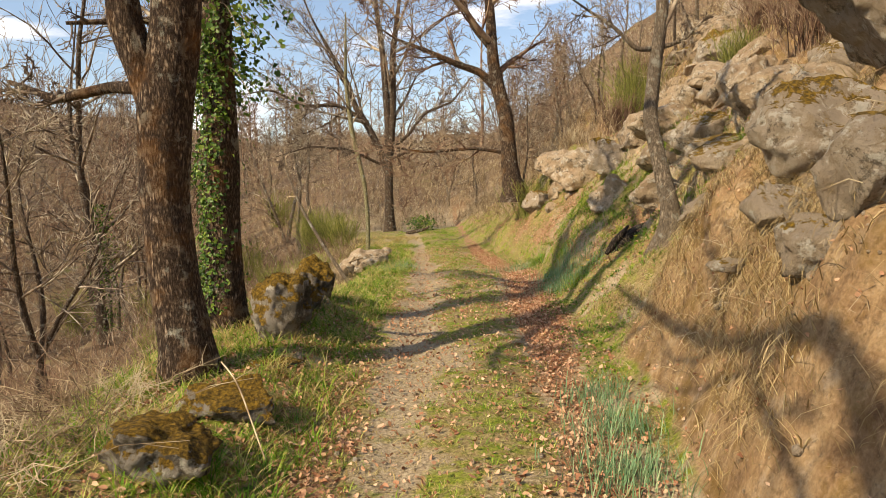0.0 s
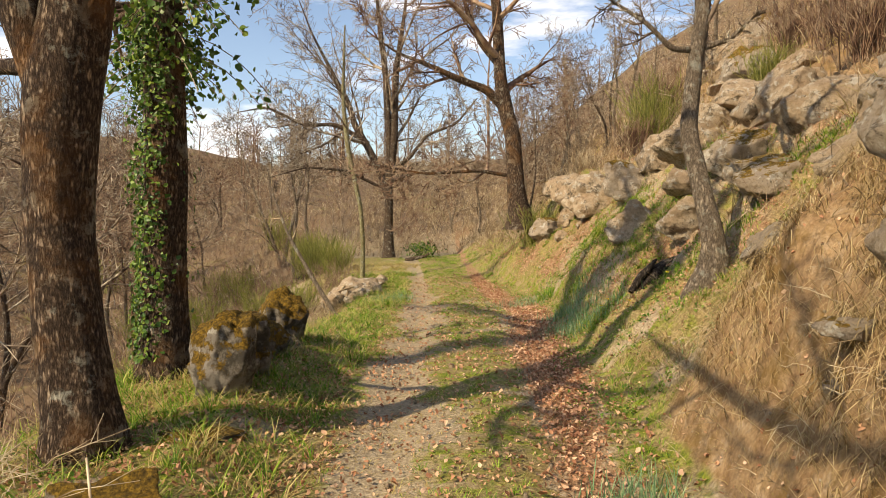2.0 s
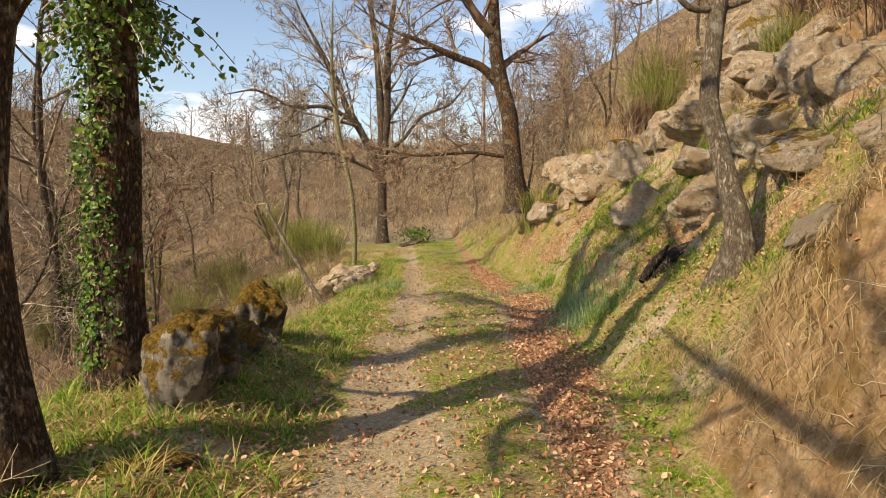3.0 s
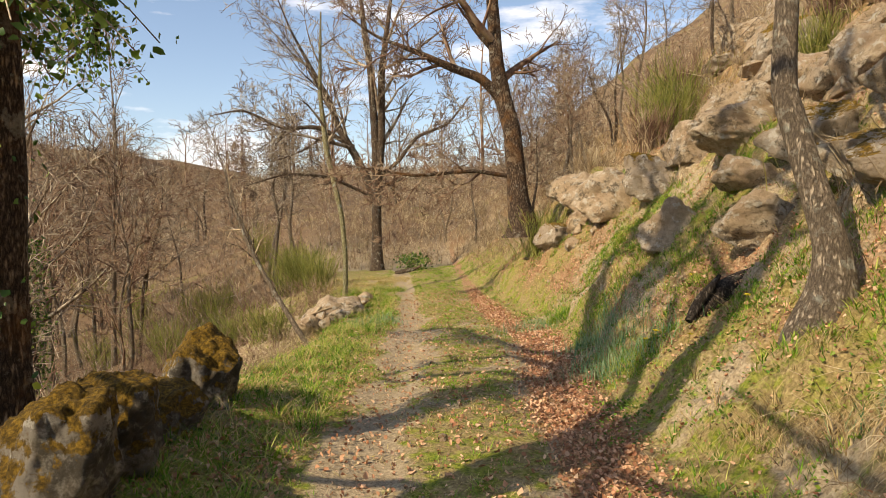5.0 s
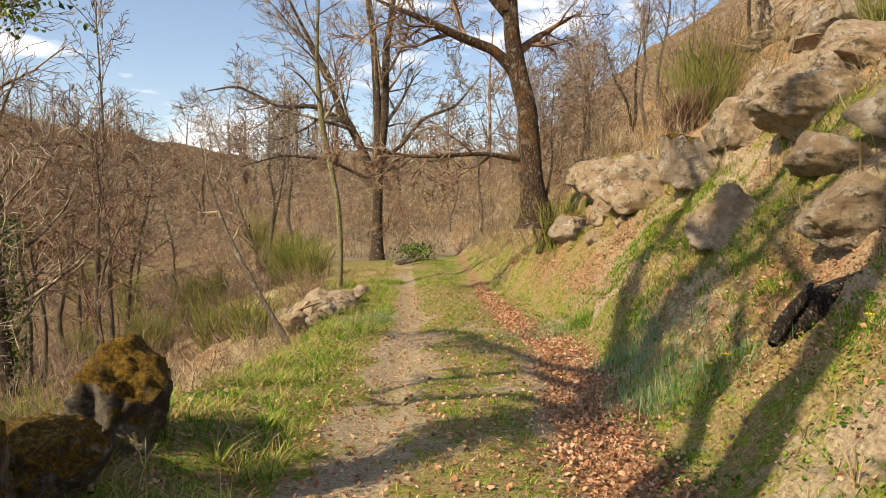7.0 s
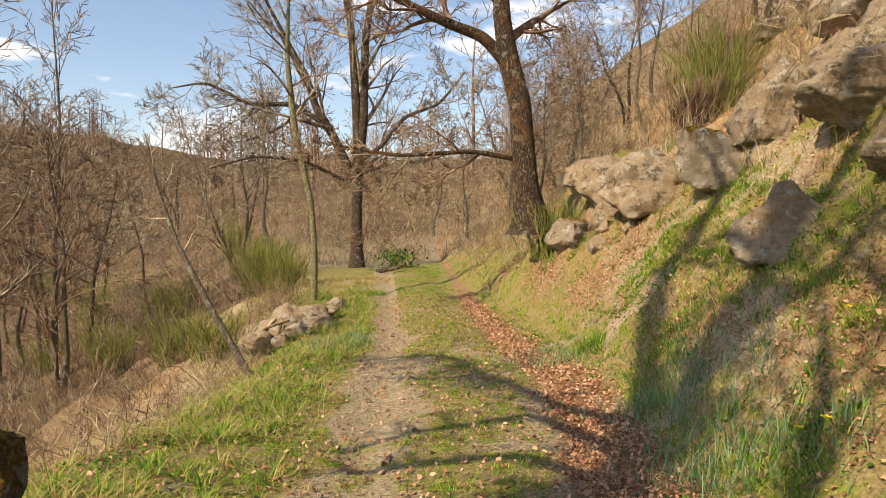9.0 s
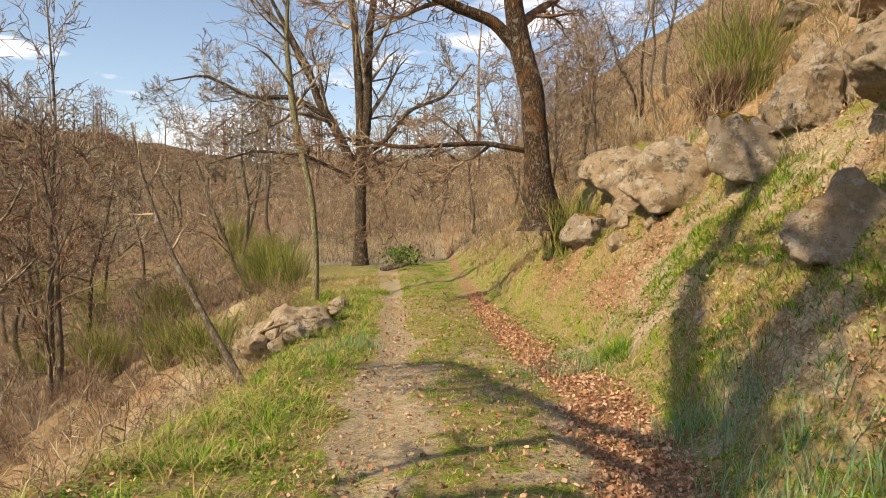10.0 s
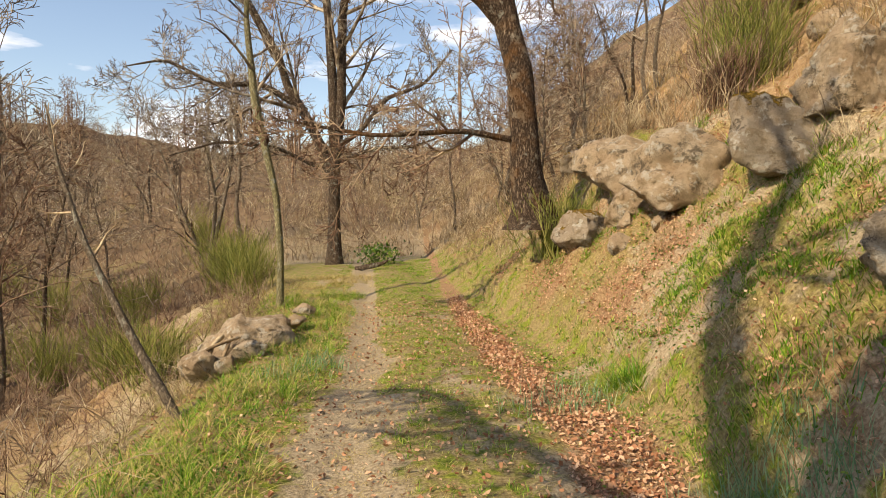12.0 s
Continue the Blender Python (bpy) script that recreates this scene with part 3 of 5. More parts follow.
# big forked oak at the valley edge
tree("oak_tree", (-2.0, 5.25, 0.2), "old forked oak with mossy ridged bark at the track's edge",
     [[(0, 0, 0, 0.2), (-0.09, 0.02, 0.6, 0.185), (-0.15, 0.03, 1.3, 0.18), (-0.12, 0.03, 2.0, 0.205), (0.0, 0.02, 2.6, 0.185), (0.05, 0.0, 3.6, 0.19), (0.12, 0.05, 5.2, 0.15), (0.3, 0.1, 7.5, 0.08), (0.2, 0.2, 9.5, 0.03)],
      [(-0.16, 0.03, 1.9, 0.13), (-0.26, 0.0, 2.3, 0.125), (-0.36, -0.03, 2.62, 0.13), (-0.4, -0.05, 3.2, 0.10), (-0.75, 0.1, 4.6, 0.08), (-1.2, 0.3, 6.5, 0.03)]],
     [(7, 0.45, 0.36, 8, 6, 0.05), (5, 0.2, 0.5, 6, 4, 0.06), (4, 0.15, 0.5, 5, 3, 0.05), (3, 0.2, 0.55, 4, 3, 0.04)], 3, M_OAK, M_TWIG, sides=40, rings=130, rough=0.07,
     limbs=[[(-0.22, 0.0, 2.15, 0.06), (-0.6, 0.2, 2.2, 0.045), (-1.1, 0.3, 2.12, 0.035), (-1.6, 0.5, 2.3, 0.02)],
            [(0.04, 0.01, 3.65, 0.111), (-0.35, -0.43, 3.60, 0.0978), (-0.69, -0.99, 3.50, 0.085), (-1.03, -1.53, 3.60, 0.0595), (-1.49, -2.11, 3.75, 0.0467), (-1.80, -2.94, 4.00, 0.0255)],
            [(-0.63, -0.83, 3.52, 0.0425), (-0.48, -1.37, 3.70, 0.034), (-0.56, -1.93, 4.10, 0.0255), (-0.38, -2.61, 4.40, 0.0102)]])

# ivy-clad trunk behind it
IVY_STEM = [(0, 0, 0, 0.2), (0.0, 0.02, 0.8, 0.18), (0.02, 0.02, 1.6, 0.175), (0.02, 0.0, 2.4, 0.165), (0.0, 0.02, 3.4, 0.16), (-0.22, 0.02, 4.4, 0.155), (-0.23, -0.12, 5.0, 0.15), (-0.13, -0.27, 6.5, 0.13), (0.0, -0.3, 9.0, 0.03)]
IVY_FORK = [(-0.03, 0.01, 3.50, 0.13), (-0.28, 0.83, 4.50, 0.15), (-0.23, 1.39, 5.20, 0.145), (-0.18, 1.74, 5.80, 0.13), (-0.06, 1.74, 7.00, 0.1), (0.03, 1.67, 8.50, 0.02)]
IVY_BOUGH = [(0.00, 0.00, 3.90, 0.07), (-0.72, 1.20, 3.88, 0.06), (-0.80, 1.75, 3.80, 0.055), (-1.01, 2.29, 3.70, 0.05), (-1.03, 3.42, 3.48, 0.04), (-1.36, 3.91, 3.34, 0.03), (-1.80, 4.15, 3.20, 0.015)]
ivy_tree = tree("ivy_tree", (-2.3, 7.1, 0.28), "straight trunk wrapped in glossy green ivy", [IVY_STEM, IVY_FORK],
                [(7, 0.45, 0.36, 8, 6, 0.05), (5, 0.2, 0.5, 6, 4, 0.06), (4, 0.15, 0.5, 5, 3, 0.05)], 8, M_OAK, M_TWIG, sides=28, rings=80,
                limbs=[IVY_BOUGH,
                       [(-0.94, 2.09, 3.76, 0.035), (-0.97, 2.51, 3.42, 0.03), (-1.21, 2.55, 3.30, 0.025), (-1.68, 3.00, 3.20, 0.012)],
                       [(0.00, 0.00, 3.20, 0.055), (-0.41, 0.49, 3.12, 0.05), (-0.88, 0.48, 2.90, 0.04), (-1.16, 0.70, 2.66, 0.02)],
                       [(-0.01, 0.03, 3.50, 0.06), (-0.34, 1.21, 3.35, 0.055), (-1.16, 0.90, 3.30, 0.045), (-1.85, 0.60, 3.20, 0.02)]])


def build_ivy(parent, stem, seed):
    rng = np.random.default_rng(seed)
    q = resample(np.array(stem), 200)
    m = 13000
    h = rng.uniform(0.0, 1.0, m)
    h = h * 0.62
    i = (h * 199).astype(int)
    jit = (h * 199 - i)[:, None]
    az = rng.uniform(0, 2 * np.pi, m)
    z = q[i, 2]
    dens = np.where(vnoise(az * 1.4, z * 1.6, 4) + np.where(z < 2.9, 0.2, -0.08) > 0.5, 1, 0)
    side = np.cos(az - np.radians(208))
    keep = rng.uniform(0, 1, m) < dens * np.clip(0.12 + 1.1 * side + 0.5 * np.exp(-((z - 2.3) / 0.5) ** 2) + 1.5 * smooth01(3.2, 3.8, z), 0.02, 1) + 0.012
    az, i, z, jit = az[keep], i[keep], z[keep], jit[keep]
    thick = q[i, 3] + rng.uniform(0.005, 0.1, len(i)) * np.where((z > 1.3) & (z < 2.9), 1.7, 0.9)
    out = np.stack([np.cos(az), np.sin(az), np.zeros(len(az))], 1)
    P = q[i, :3] * (1 - jit) + q[np.minimum(i + 1, 199), :3] * jit + out * thick[:, None]
    N = out + rng.normal(size=P.shape) * 0.4 + np.array([0, 0, 0.25])
    V, Q, T = leaf_arrays(rng, P, rng.uniform(0.014, 0.034, len(P)), N, 0.2)
    mesh_object("ivy", array_mesh("ivy", V, Q, T), M_IVY, parent, "dense ivy leaves")
    f = resample(np.array(IVY_FORK), 80)
    i = rng.integers(0, 60, 2600)
    a = rng.uniform(0, 2 * np.pi, 2600)
    out = np.stack([np.cos(a), np.sin(a), rng.normal(size=2600) * 0.3], 1)
    V, Q, T = leaf_arrays(rng, f[i, :3] + out * (f[i, 3] + rng.uniform(0.0, 0.12, 2600))[:, None], rng.uniform(0.02, 0.045, 2600), out + rng.normal(size=out.shape) * 0.4, 0.2)
    mesh_object("ivy", array_mesh("ivy", V, Q, T), M_IVY, parent, "ivy leaves on the upper fork")
    # leafy sprays hanging out of the upper ivy
    base = []
    for k in range(210):
        zz = rng.uniform(2.3, 7.6)
        c = q[np.argmin(np.abs(q[:, 2] - zz)), :3]
        a = rng.uniform(0, 2 * np.pi) if k > 22 else rng.uniform(-0.9, 0.5)
        zz = zz if k > 22 else 2.35 + 0.05 * k
        L = rng.uniform(0.25, 0.6) + (0.35 if k <= 22 else 0.0) + 0.12 * max(0.0, zz - 2.6) * rng.uniform(0.3, 1.6)
        d = np.array([np.cos(a), np.sin(a), 0.25])
        base.append(np.stack([c + d * L * f + np.array([0, 0, -0.75 * L * f * f]) for f in np.linspace(0.1, 1, 6)]))
    bough = resample(np.array(IVY_BOUGH), 60)[14:, :3]
    for k in range(90):
        c = bough[rng.integers(0, len(bough))]
        d = np.array([rng.normal() * 0.5, rng.normal() * 0.5, 0.1])
        L = rng.uniform(0.25, 0.6)
        base.append(np.stack([c + d * L * f + np.array([0, 0, -0.8 * L * f * f]) for f in np.linspace(0.05, 1, 6)]))
    base = np.stack(base)
    Vt, Qt = tube_arrays(base, np.full(base.shape[:2], 0.005), 3)
    tagged(mesh_object("ivy_stem", array_mesh("ivy_stem", Vt, Qt), M_TWIG, parent), kind="stuff")
    P = np.repeat(base[:, 2:].reshape(-1, 3), 4, 0)
    P = P + rng.normal(size=P.shape) * 0.05
    N = rng.normal(size=P.shape) * np.array([1, 1, 0.45])
    V, Q, T = leaf_arrays(rng, P, rng.uniform(0.022, 0.048, len(P)), N, 0.2)
    tagged(mesh_object("ivy_spray", array_mesh("ivy_spray", V, Q, T), M_IVY, parent, "hanging dark ivy leaves"), kind="stuff")


build_ivy(ivy_tree, IVY_STEM, 12)

# crooked grey tree rooted in the bank
tree("bank_tree", (2.55, 7.5, 0.75), "crooked grey tree with lichened bark rooted in the bank",
     [[(-0.05, 0, 0, 0.17), (0.05, 0, 0.35, 0.13), (0.03, 0.0, 0.6, 0.10), (-0.05, 0.15, 1.1, 0.085), (-0.12, 0.3, 1.6, 0.08), (-0.02, 0.45, 2.2, 0.075), (0.08, 0.5, 2.8, 0.07), (0.1, 0.55, 3.6, 0.055), (0.3, 0.7, 4.8, 0.035), (0.2, 0.8, 6.0, 0.012)]],
     [(8, 0.3, 0.34, 7, 5, 0.03), (5, 0.2, 0.5, 5, 4, 0.04), (4, 0.2, 0.5, 4, 3, 0.03)], 21, M_GREYBARK, M_TWIG, sides=24, rings=90, rough=0.1, flare=0.7,
     limbs=[[(0.02, 0.5, 2.43, 0.035), (-0.25, 0.4, 2.4, 0.028), (-0.5, 0.4, 2.65, 0.022), (-0.75, 0.5, 2.85, 0.016), (-1.05, 0.6, 3.1, 0.008)],
            [(0.05, 0.5, 2.43, 0.03), (0.3, 0.4, 2.5, 0.02), (0.55, 0.3, 2.75, 0.01)]])

# oak on the boulders
tree("oak_tree", (1.85, 17.5, 1.55), "leaning oak with a long side limb growing from boulders",
     [[(0.1, 0, 0, 0.28), (0.0, 0, 0.5, 0.23), (-0.05, 0.0, 1.2, 0.2), (-0.12, 0, 2.0, 0.19), (-0.3, 0.1, 2.7, 0.18), (-0.42, 0.1, 3.4, 0.15), (-0.5, 0.2, 5.0, 0.12), (-0.8, 0.3, 7.0, 0.07), (-0.7, 0.3, 9.0, 0.02)]],
     HERO, 33, M_OAK, M_TWIG_RED, sides=26, rings=90, flare=0.5, rmin=0.006,
     limbs=[[(-0.28, 0.1, 2.6, 0.12), (-0.75, 0.0, 3.1, 0.10), (-1.3, -0.1, 3.25, 0.085), (-2.0, -0.2, 3.55, 0.06), (-2.9, -0.2, 3.9, 0.03), (-3.6, -0.2, 4.4, 0.012)],
            [(-0.4, 0.1, 3.6, 0.08), (-0.9, 0.4, 4.3, 0.07), (-1.3, 0.6, 5.4, 0.04), (-1.5, 0.8, 6.6, 0.015)],
            [(0.0, 0.0, 1.0, 0.05), (-0.9, -0.1, 1.15, 0.04), (-2.2, -0.2, 1.05, 0.03), (-3.6, -0.1, 1.3, 0.012)]])

# many-stemmed oak on the crest
tree("oak_tree", (-2.05, 27.5, 0.2), "tall oak with several stems and spreading limbs on the crest",
     [[(0, 0, 0, 0.22), (0.0, 0, 1.4, 0.17), (0.02, 0, 3.0, 0.17), (0.0, 0, 4.5, 0.14), (-0.15, 0.1, 7.0, 0.12), (-0.45, 0.1, 9.5, 0.07), (-0.6, 0.1, 12, 0.03)],
      [(0.05, 0, 3.0, 0.16), (0.2, 0, 4.4, 0.15), (0.24, 0.2, 7.0, 0.13), (0.6, 0.2, 9.5, 0.06), (0.8, 0.3, 12, 0.02)],
      [(-0.05, 0, 2.3, 0.14), (-0.35, 0.1, 3.2, 0.15), (-0.8, 0.2, 4.1, 0.14), (-1.35, 0.2, 5.0, 0.12), (-1.6, 0.2, 5.9, 0.1), (-2.1, 0.2, 6.8, 0.08), (-3.0, 0.2, 8.5, 0.04), (-3.6, 0.3, 10, 0.015)]],
     HERO, 45, M_BROWNBARK, M_TWIG, sides=14, rings=60, rmin=0.0065,
     limbs=[[(0.05, 0, 3.2, 0.08), (0.8, -0.2, 3.7, 0.07), (1.5, -0.3, 4.6, 0.06), (2.6, -0.3, 5.0, 0.045), (3.4, -0.3, 6.0, 0.02)],
            [(0.05, 0, 2.8, 0.06), (1.2, -0.4, 3.2, 0.05), (2.2, -0.5, 3.2, 0.04), (3.3, -0.4, 3.6, 0.015)],
            [(-0.8, 0.2, 4.3, 0.09), (-2.0, -0.2, 5.0, 0.08), (-3.2, -0.4, 4.9, 0.06), (-4.6, -0.4, 5.6, 0.04), (-5.8, -0.3, 5.4, 0.015)],
            [(-0.3, 0, 2.6, 0.06), (-1.6, -0.5, 3.2, 0.05), (-3.0, -0.8, 3.3, 0.035), (-4.4, -0.8, 2.9, 0.015)]])

# slim lichened trunk
tree("slim_tree", (-2.15, 19.9, -0.15), "slim pale trunk covered with yellow-green lichen",
     [[(0, 0, 0, 0.065), (0.02, 0, 1.0, 0.06), (-0.05, 0, 2.0, 0.06), (-0.4, 0, 3.6, 0.075), (-0.55, 0.05, 5.0, 0.05), (-0.5, 0.1, 7.0, 0.02)]],
     [(9, 0.35, 0.36, 6, 5, 0.02), (5, 0.2, 0.5, 5, 3, 0.03), (4, 0.15, 0.5, 4, 3, 0.03)], 52, bark_material("yellow_lichen_bark", (0.16, 0.14, 0.07), (0.38, 0.35, 0.19), (0.52, 0.48, 0.30), 0.9), M_TWIG, sides=12, rings=50)

# dead stem that leans out over the slope
tree("dead_branch", (-1.85, 13.9, -0.4), "dead leaning branch stuck in the verge, bark dark and flaking",
     [[(0, 0, 0, 0.045), (-0.55, 0.3, 0.75, 0.04), (-1.1, 0.6, 1.6, 0.03), (-1.45, 0.8, 2.4, 0.02), (-1.6, 0.9, 3.0, 0.008)]],
     [(5, 0.3, 0.3, 5, 3, 0.0), (3, 0.2, 0.5, 4, 3, 0.0)], 61, M_GREYBARK, M_TWIG_PALE, sides=10, rings=40, sink=0.1, flare=0.0)


# ---- stones ----
STONE = "pale granite boulder with dark lichen on the bank"
WALL = "old mossy wall stones beside the track"
boulder("wall_stone", (-1.55, 3.5, 0.16), (0.33, 0.4, 0.24), 20, 1, "low wall stone with thick golden moss", M_ROCK_MOSS, WALL, rough=0.24, detail=5)
boulder("wall_stone", (-1.38, 4.3, 0.14), (0.4, 0.28, 0.22), -10, 2, "low wall stone with thick golden moss", M_ROCK_MOSS, WALL, rough=0.24, detail=5)
boulder("wall_stone", (-1.42, 5.55, 0.1), (0.3, 0.25, 0.1), 30, 3, "flat stone sunk in the verge under moss", M_ROCK_MOSS, WALL, rough=0.24, detail=5)
boulder("wall_stone", (-1.6, 6.5, 0.36), (0.25, 0.25, 0.4), 10, 4, "upright wall block with moss cap and white lichen", M_ROCK_MOSS, WALL, cuts=10, rough=0.2, detail=5, boxy=0.75)
boulder("wall_stone", (-1.66, 7.15, 0.32), (0.24, 0.34, 0.36), 24, 5, "upright wall block with moss cap and white lichen", M_ROCK_MOSS, WALL, cuts=10, rough=0.2, detail=5, boxy=0.75)
boulder("wall_stone", (-1.7, 7.85, 0.2), (0.26, 0.42, 0.28), 15, 9, "low dark wall stone half sunk in grass", M_ROCK_MOSS, WALL, cuts=10, rough=0.24, detail=5, boxy=0.6)
boulder("wall_stone", (-1.66, 8.55, 0.32), (0.28, 0.34, 0.4), 22, 6, "rounded dark wall block capped with moss", M_ROCK_MOSS, WALL, cuts=10, rough=0.24, detail=5, boxy=0.6)
boulder("root_rock", (-1.98, 16.3, -0.22), (0.66, 0.5, 0.52), 25, 7, "broken pale rock at the track's edge with exposed roots", M_ROCK, detail=5, rough=0.26)
for k, (px, py, w) in enumerate(((-1.72, 15.75, 0.2), (-2.1, 15.55, 0.24), (-2.35, 16.0, 0.26), (-1.6, 16.35, 0.17), (-1.7, 16.95, 0.22), (-2.0, 16.9, 0.26), (-1.5, 17.4, 0.14), (-2.45, 16.6, 0.2), (-1.85, 15.35, 0.13), (-1.55, 18.6, 0.16))):
    boulder("rubble_stone", on_ground(px, py, 0.12 + 0.2 * w), (w * 1.3, w, w * 0.8), 37 * k, 700 + k, "broken pale stone heaped at the track's edge", M_ROCK, "rubble heap", detail=4, rough=0.24, tilt=9.0 * (k % 5) - 18)
boulder("edge_stone", (-1.7, 18.2, -0.2), (0.4, 0.3, 0.15), 40, 8, "flat grey stone in the verge", M_ROCK_DRY)
boulder("boulder", (2.6, 4.5, 1.84), (0.54, 0.48, 0.4), 40, 91, "large weathered granite boulder bulging from the bank", M_ROCK_DRY, "bank boulders", cuts=7, detail=5, rough=0.2)
boulder("boulder", (3.75, 5.3, 3.0), (0.95, 0.95, 0.5), -20, 12, "overhanging grey granite slab above a dark hollow", M_ROCK_DRY, "bank boulders", cuts=12, detail=5)
for place, size, turn, seed, mat in (
        ((3.14, 9.5, 1.6), (0.35, 0.3, 0.26), 0, 13, M_ROCK),
        ((3.45, 10.5, 1.62), (0.33, 0.3, 0.24), 30, 14, M_ROCK),
        ((2.9, 11.1, 1.2), (0.4, 0.36, 0.28), 20, 15, M_ROCK),
        ((4.85, 13.5, 2.8), (0.72, 0.6, 0.56), 20, 16, M_ROCK),
        ((4.08, 13.6, 2.62), (0.36, 0.4, 0.36), 50, 17, M_ROCK),
        ((3.62, 13.95, 2.2), (0.46, 0.42, 0.5), 20, 18, M_ROCK_DRY),
        ((2.42, 16.6, 1.42), (0.45, 0.4, 0.32), 20, 19, M_ROCK_DRY),
        ((2.9, 16.1, 1.3), (0.4, 0.35, 0.32), 70, 20, M_ROCK),
        ((2.75, 15.75, 1.08), (0.13, 0.13, 0.12), 20, 21, M_ROCK),
        ((2.6, 15.4, 0.92), (0.15, 0.12, 0.12), 40, 22, M_ROCK),
        ((2.95, 15.2, 1.15), (0.14, 0.12, 0.12), 60, 23, M_ROCK),
        ((3.2, 17.1, 2.2), (0.8, 0.6, 0.62), 10, 24, M_ROCK),
        ((3.35, 15.4, 1.95), (0.62, 0.5, 0.46), 20, 25, M_ROCK),
        ((4.05, 11.8, 2.2), (0.6, 0.45, 0.3), 35, 26, M_ROCK),
        ((3.95, 9.9, 2.05), (0.5, 0.42, 0.36), 15, 27, M_ROCK_DRY),
        ((3.75, 8.9, 2.3), (0.42, 0.4, 0.3), 60, 28, M_ROCK_DRY),
        ((4.4, 9.1, 2.7), (0.5, 0.4, 0.3), 5, 29, M_ROCK),
        ((4.55, 10.3, 2.85), (0.48, 0.42, 0.4), 75, 30, M_ROCK),
        ((5.3, 11.4, 3.5), (0.55, 0.4, 0.3), 15, 31, M_ROCK),
        ((5.6, 13.2, 3.6), (0.6, 0.5, 0.45), 40, 32, M_ROCK),
        ((5.1, 15.3, 3.25), (0.42, 0.4, 0.38), 10, 33, M_ROCK),
        ((6.4, 15.0, 4.2), (0.7, 0.6, 0.55), 65, 34, M_ROCK_DRY),
        ((4.3, 7.6, 2.7), (0.45, 0.4, 0.3), 30, 35, M_ROCK),
        ((3.35, 6.6, 1.95), (0.32, 0.28, 0.22), 30, 36, M_ROCK),
        ((5.5, 8.4, 3.8), (0.7, 0.6, 0.5), 30, 37, M_ROCK),
        ((8.0, 20.5, 6.2), (0.9, 0.7, 1.0), 30, 38, M_ROCK),
        ((9.3, 20.8, 7.2), (1.1, 0.8, 0.9), 70, 39, M_ROCK_DRY),
        ((7.0, 16.6, 4.9), (0.8, 0.7, 0.7), 20, 40, M_ROCK),
        ((8.2, 14.5, 6.2), (1.0, 0.9, 0.9), 10, 41, M_ROCK),
        ((7.0, 11.0, 5.3), (0.9, 0.7, 0.7), 55, 42, M_ROCK),
        ((2.0, 4.0, 1.15), (0.2, 0.2, 0.16), 30, 43, M_ROCK_DRY),
        ((1.72, 3.0, 0.8), (0.17, 0.2, 0.15), 60, 44, M_ROCK_DRY),
        ((2.2, 5.6, 1.22), (0.24, 0.2, 0.15), 10, 45, M_ROCK_DRY),
        ((1.9, 2.9, 1.25), (0.22, 0.25, 0.2), 80, 46, M_ROCK_DRY)):
    gz = ground_at(place[0], place[1])
    size = [1.22 * v for v in size]
    boulder("boulder", (place[0], place[1], min(max(place[2], gz + 0.1 * size[2]), gz + (0.1 if max(size) > 0.7 else 0.25) * size[2])), size, turn, seed, STONE, mat, "bank boulders", detail=5 if max(size) > 0.42 and place[1] < 18 else 4, rough=0.2)
g = np.random.default_rng(64)
for k in range(150):
    px, py = (g.uniform(3.0, 8.5), g.uniform(6.5, 22)) if k < 120 else (g.uniform(1.5, 3.2), g.uniform(2.4, 6.4))
    if px < bank_foot(py) + (1.5 if k < 120 else 0.25) or fbm(px * 0.5, py * 0.5, 2, 9) < -0.02:
        continue
    w = g.uniform(0.12, 0.45) if k < 120 else g.uniform(0.05, 0.16)
    w = w * (1 + 0.06 * (px - 3))
    boulder("boulder", on_ground(px, py, 0.15 * w), (w * g.uniform(0.9, 1.4), w, w * g.uniform(0.55, 0.95)), g.uniform(0, 180), 500 + k, STONE if k < 120 else "small pale stone set in the soil bank", (M_ROCK, M_ROCK_DRY)[k % 2], "bank boulders", detail=4, rough=0.22)


# roots laid bare on the broken rock, and the dead stump on the bank
def roots(name, place, paths, label, material):
    root = thing(name, place, label, "roots")
    for p in paths:
        q = resample(np.array(p, float), 14)
        V, Q = trunk_arrays(q[:, :3], q[:, 3], 9, 14, 3, 0.3, 0.0)
        mesh_object("root", array_mesh("root", V, Q), material, root)
    return root


